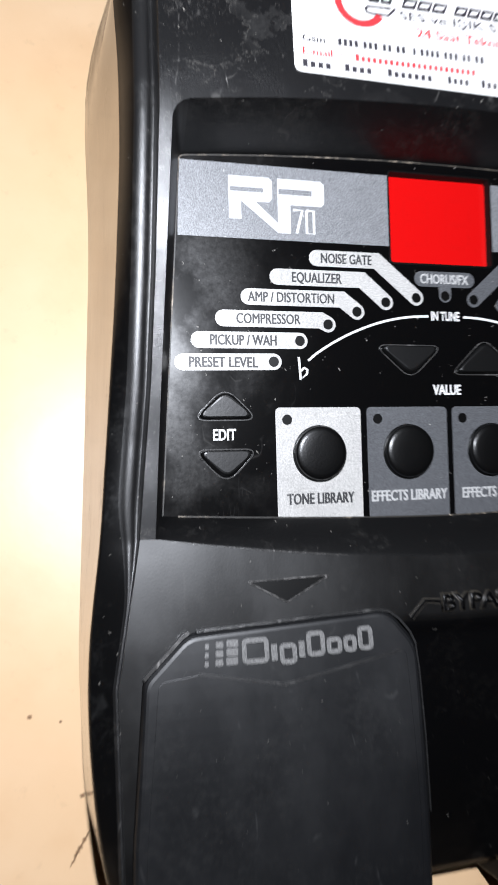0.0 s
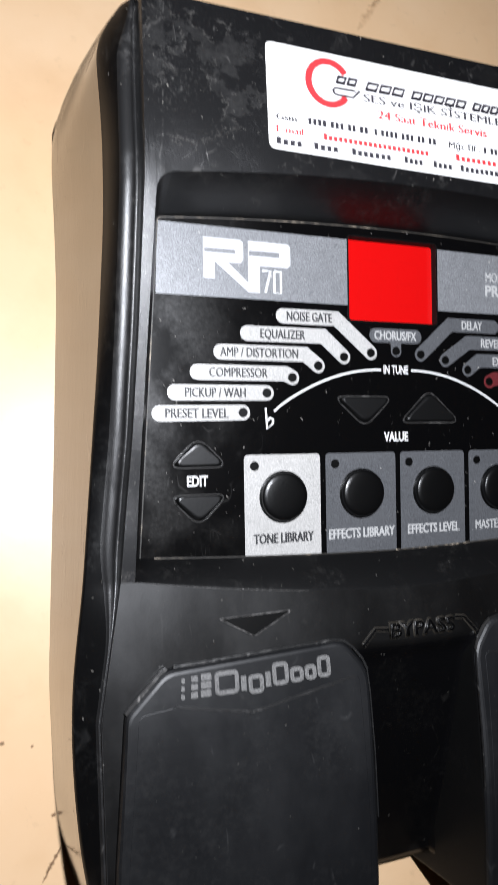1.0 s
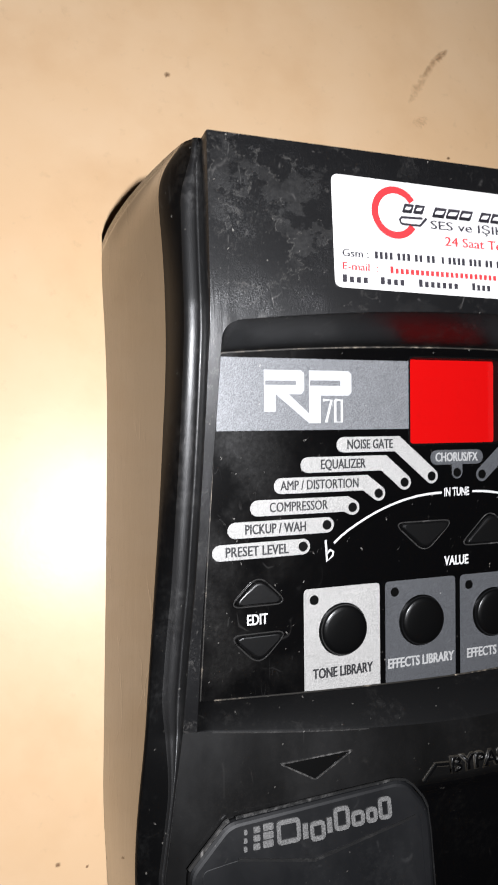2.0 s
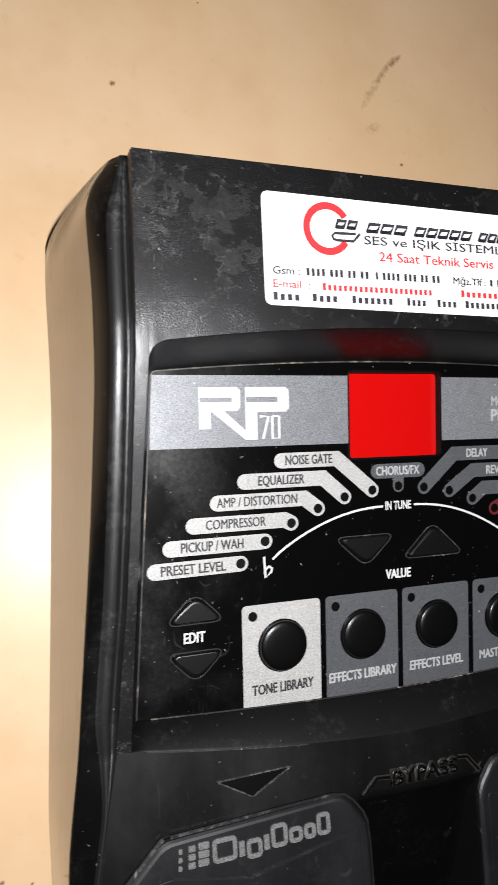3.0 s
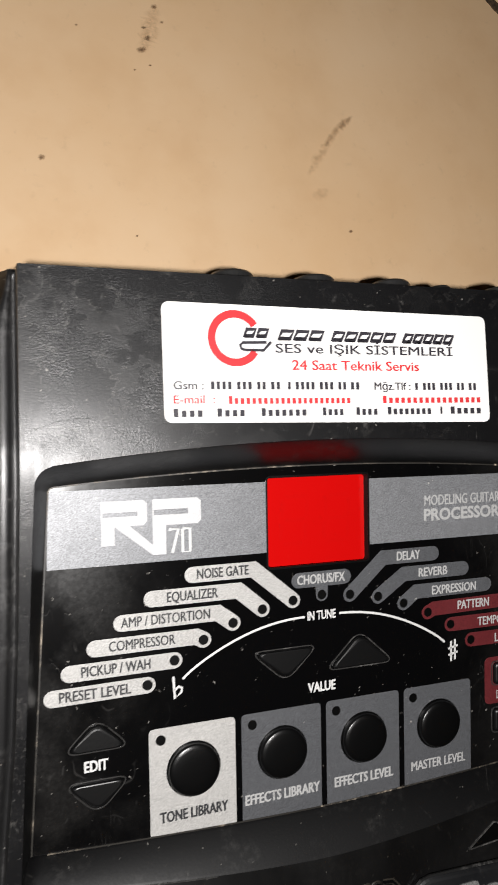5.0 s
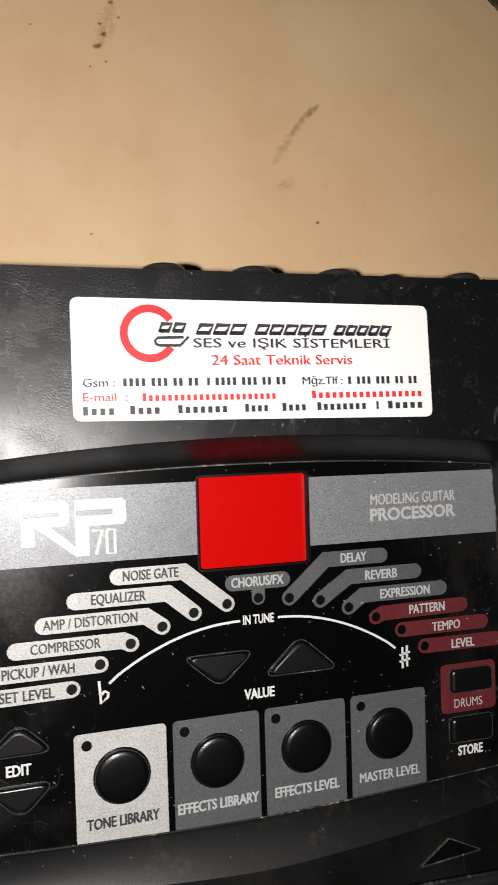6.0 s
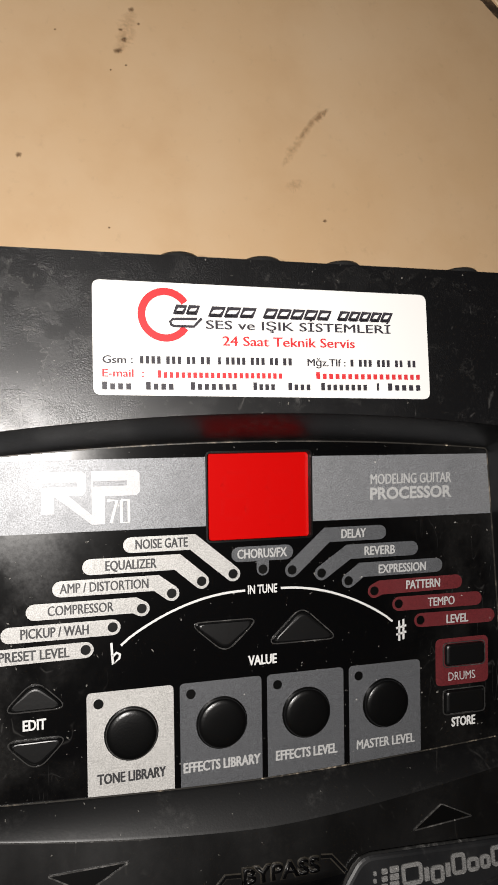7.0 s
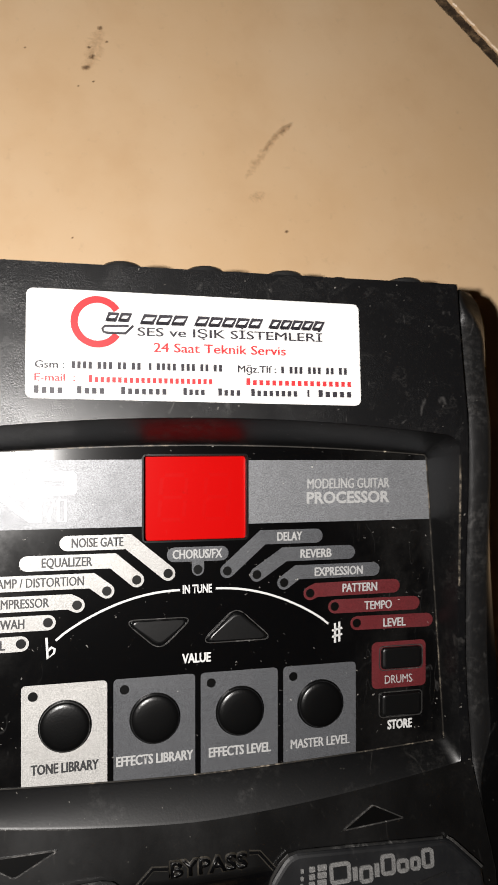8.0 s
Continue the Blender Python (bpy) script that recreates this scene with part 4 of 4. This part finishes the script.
def foot_pedal(side):
    dy = 1.2 if side < 0 else 0.0
    m = lambda pts: [(side * x, y + dy) for x, y in pts]
    o = rounded(m([(-98.4, -107.8), (-86.8, -96.9), (-28.4, -94.6), (-20.6, -104.4), (-20.4, -150), (-20.6, -192.5), (-30.0, -195), (-86, -195), (-102.4, -176), (-102.2, -150)]), [2, 3, 4, 4, 5, 2, 3, 10, 10, 5], 5)
    base = part("foot_pedal", curved(prism(o, -46.0, 46.0, lambda y: 0.0, 2.2)), M_PAD, unit, "black foot pedal with moulded emblem plate")
    base.data.materials.append(M_MATT)
    for poly in base.data.polygons:
        poly.material_index = 1 if abs(poly.normal.z) < 0.3 else 0
    pad = rounded(m([(-94.6, -108.4), (-84, -107.4), (-60.5, -112.2), (-24.4, -106.0), (-23.6, -150), (-24.0, -189.0), (-31.5, -192), (-85, -192), (-99.6, -174), (-98.8, -150)]), [2, 1, 0.5, 2, 5, 2, 6, 10, 10, 5], 5)
    part("pedal_pad", curved(prism(pad, -0.4, 0.46, lambda y: 0.0, 0.3)), M_PAD, base, "matt dark rubber tread")
    part("emblem_edge", line_strip(m([(-84.0, -107.3), (-60.5, -112.1), (-42.0, -108.9), (-26.0, -106.2)]), 0.85, -0.2, 0.5, pedal_z), M_RIDGE, base)
    # bevel strips: rubbed grey with the torch's highlight put into the colour
    part("worn_lit_edge", line_strip(m([(-98.2, -107.6), (-96.6, -106.0), (-87.6, -97.6), (-86.0, -96.7)]), 0.9, -1.2, 0.9, pedal_z), M_KEYRIM, base, "rubbed grey edge with painted highlight")
    part("worn_lit_edge", line_strip(m([(-84.0, -96.5), (-70, -96.0), (-50, -95.2), (-32, -94.7), (-28.4, -95.4)]), 0.75, -0.9, 0.6, pedal_z), M_WORN, base, "rubbed grey edge with painted highlight")
    # lighter on one pedal's inner corner, where a specular highlight is painted
    part("worn_lit_edge", line_strip(m([(-28.4, -95.4), (-25.6, -97.6), (-22.6, -101.4), (-21.2, -104.8)]), 0.7, -0.9, 0.6, pedal_z), M_KEYRIM if side < 0 else M_WORN, base, "rubbed grey edge with painted highlight")
    part("worn_lit_edge", line_strip(m([(-21.2, -104.8), (-20.8, -112), (-20.6, -130), (-20.6, -150)]), 0.45, -0.9, 0.5, pedal_z), M_RIDGE, base, "rubbed black edge")
    # dark strip painted for the shaded gap along the pedal's side
    part("pedal_gap_shade", line_strip(m([(-99.4, -108.6), (-101.0, -120), (-102.6, -140), (-103.2, -165)]), 0.9, -1.5, 0.4, top_z), M_HOLE, base, "dark strip for the shade in the gap beside the pedal")
    # maker's mark: a patch of small squares and a row of plain blocks
    shift = 0.0 if side > 0 else 114.2
    for i in range(3):
        for j in range(3):
            x, y = (-81.5, -78.1, -74.6)[i] + shift - 0.15 * j, -100.5 + dy - j * 2.25 + 0.12 * i
            hw, hh = (0.55, 1.05, 1.6)[i], (0.7, 0.85, 0.95)[i]
            part("emblem_square", prism(rounded([(x - hw, y - hh), (x + hw, y - hh), (x + hw, y + hh), (x - hw, y + hh)], 0.35, 2), 0.0, 0.35, pedal_z), M_EMBOSS, base, "small grey square")
    x = -72.0
    for w, h, lo_ in ((7.2, 6.4, 0), (1.7, 4.2, 0), (4.6, 5.2, -1.2), (1.7, 4.2, 0), (5.0, 6.4, 0), (4.2, 4.2, 0), (3.6, 4.2, 0), (4.2, 6.2, 0)):
        x_ = x + shift
        y_ = -105.8 + dy + 0.022 * (x + 71) + lo_
        if w < 2:
            part("emblem_block", prism([(x_, y_), (x_ + w, y_), (x_ + w, y_ + h), (x_, y_ + h)], 0.0, 0.45, pedal_z), M_EMBOSS, base, "plain grey block")
        else:
            q = rounded([(x_ + 0.5, y_ + 0.5), (x_ + w - 0.5, y_ + 0.5), (x_ + w - 0.5, y_ + h - 0.5), (x_ + 0.5, y_ + h - 0.5)], 0.8, 3)
            part("emblem_block", line_strip(q + q[:2], 1.3, 0.0, 0.45, pedal_z), M_EMBOSS, base, "plain grey block")
        x += w + 0.75
    return base


foot_pedal(1)
foot_pedal(-1)

# ---- jacks on the back ----
for x, r in ((-24.8, 7.6), (4.3, 7.6), (33.8, 7.6), (54.8, 4.8), (81.2, 7.6)):
    bm = bmesh.new()
    n = 32
    cz = 67.2 - r if r > 6 else 59.0
    loops = []
    for rr, y in ((r, 95.0), (r, 104.2), (r - 0.6, 105.0), (r * 0.62, 105.0), (r * 0.6, 99.0)):
        loops.append(verts(bm, [(x + rr * math.cos(2 * math.pi * i / n), y, cz + rr * math.sin(2 * math.pi * i / n)) for i in range(n)]))
    for a, b in zip(loops, loops[1:]):
        bridge(bm, a, b, True)
    bm.faces.new(loops[-1])
    part("jack_socket", bm, M_METAL, unit, "round dark jack socket")

# ---- service sticker on the top deck ----
sticker = tagged(empty("service_sticker"), "white rounded paper service sticker on the black deck", "sticker")
ST = lambda y: deck_z(y)
part("paper", prism(rounded([(-53.8, 86.5), (-53.9, 53.2), (51.6, 52.0), (51.7, 85.9)], 2.4, 6), 0.15, 0.18, ST), M_PAPER, sticker, "white glossy paper")
SZ = 0.36


def stext(body, x, y, w, h, mat, bold=0.01, shear=0.0):
    return letters("lettering", body, x + w / 2, y, w, h, mat, sticker, ST, SZ, shear=shear, bold=0.0, strike=0.07)


def word_bars(words, x, y, h, mat, slant=0.0, low=0.0):
    """Plain bars, one for each sign of a word that is not spelt out; low: the height of all but the first."""
    for wx, n_, w in words:
        step = w / n_
        for i in range(n_):
            a = wx + i * step
            if slant:
                b_, k_ = a + 0.5, step * 0.95
                q = [(b_, y + 0.45), (b_ + k_ - 1.0, y + 0.45), (b_ + k_ - 1.0 + slant, y + h - 0.45), (b_ + slant, y + h - 0.45)]
                part("print_bar", line_strip(q + q[:2], 1.2, 0.34, 0.03, ST), mat, sticker)
            else:
                top_ = h * (low if low and i else 1.0)
                k_ = step * 0.6
                part("print_bar", prism([(a, y), (a + k_, y), (a + k_, y + top_), (a, y + top_)], 0.34, 0.03, ST), mat, sticker)


def ring_arc(cx, cy, r, a0, a1, w, mat):
    path_ = [(cx + r * math.cos(radians(a0 + (a1 - a0) * i / 40)), cy + r * math.sin(radians(a0 + (a1 - a0) * i / 40))) for i in range(41)]
    part("emblem_ring", line_strip(path_, w, 0.34, 0.03, ST), mat, sticker, "open red ring")


ring_arc(-33.0, 76.8, 6.9, 33, 327, 2.2, M_STRED)
part("emblem_arm", line_strip([(-23.6, 75.8), (-30.8, 75.6), (-31.6, 74.8), (-31.2, 73.8), (-30.2, 73.5), (-24.6, 73.5), (-22.2, 76.0)], 0.8, 0.34, 0.03, ST), M_STBLK, sticker)
word_bars([(-30.8, 2, 7.6)], 0, 77.1, 2.8, M_STBLK, 0.9)
word_bars([(-20.4, 3, 14.4), (-3.5, 5, 21.6), (20.6, 5, 18.2)], 0, 76.6, 3.1, M_STBLK, 1.2)
stext("SES ve IŞIK SİSTEMLERİ", -21.0, 72.9, 59.6, 2.6, M_STBLK, 0.012)
stext("24 Saat Teknik Servis", -16.1, 68.0, 42.2, 2.8, M_STRED, 0.014)
stext("Gsm :", -51.2, 62.3, 8.4, 2.2, M_STBLK)
word_bars([(-40.6, 4, 6.6), (-33.0, 3, 5.0), (-27.0, 2, 3.2), (-22.8, 2, 3.4), (-17.6, 1, 1.4), (-15.2, 4, 6.6), (-7.6, 3, 5.0), (-1.6, 2, 3.2), (2.6, 2, 3.4)], 0, 62.3, 2.2, M_STBLK)
stext("Mğz.Tlf :", 10.4, 62.2, 12.4, 2.2, M_STBLK)
word_bars([(24.6, 1, 1.6), (27.4, 3, 5.0), (33.6, 3, 5.0), (39.8, 2, 3.2), (44.2, 2, 3.4)], 0, 62.2, 2.2, M_STBLK)
stext("E-mail  :", -51.3, 58.4, 11.6, 2.2, M_STRED)
word_bars([(-35.6, 22, 38.4), (13.1, 17, 36.0)], 0, 58.2, 2.2, M_STRED, 0.0, 0.75)
word_bars([(-51.4, 4, 9.0), (-39.0, 4, 8.8), (-26.0, 7, 14.6), (-7.0, 4, 7.4), (4.0, 4, 7.8), (14.6, 8, 16.0), (33.2, 1, 1.2), (37.0, 5, 12.2)], 0, 54.7, 2.3, M_STBLK, 0.0, 0.78)
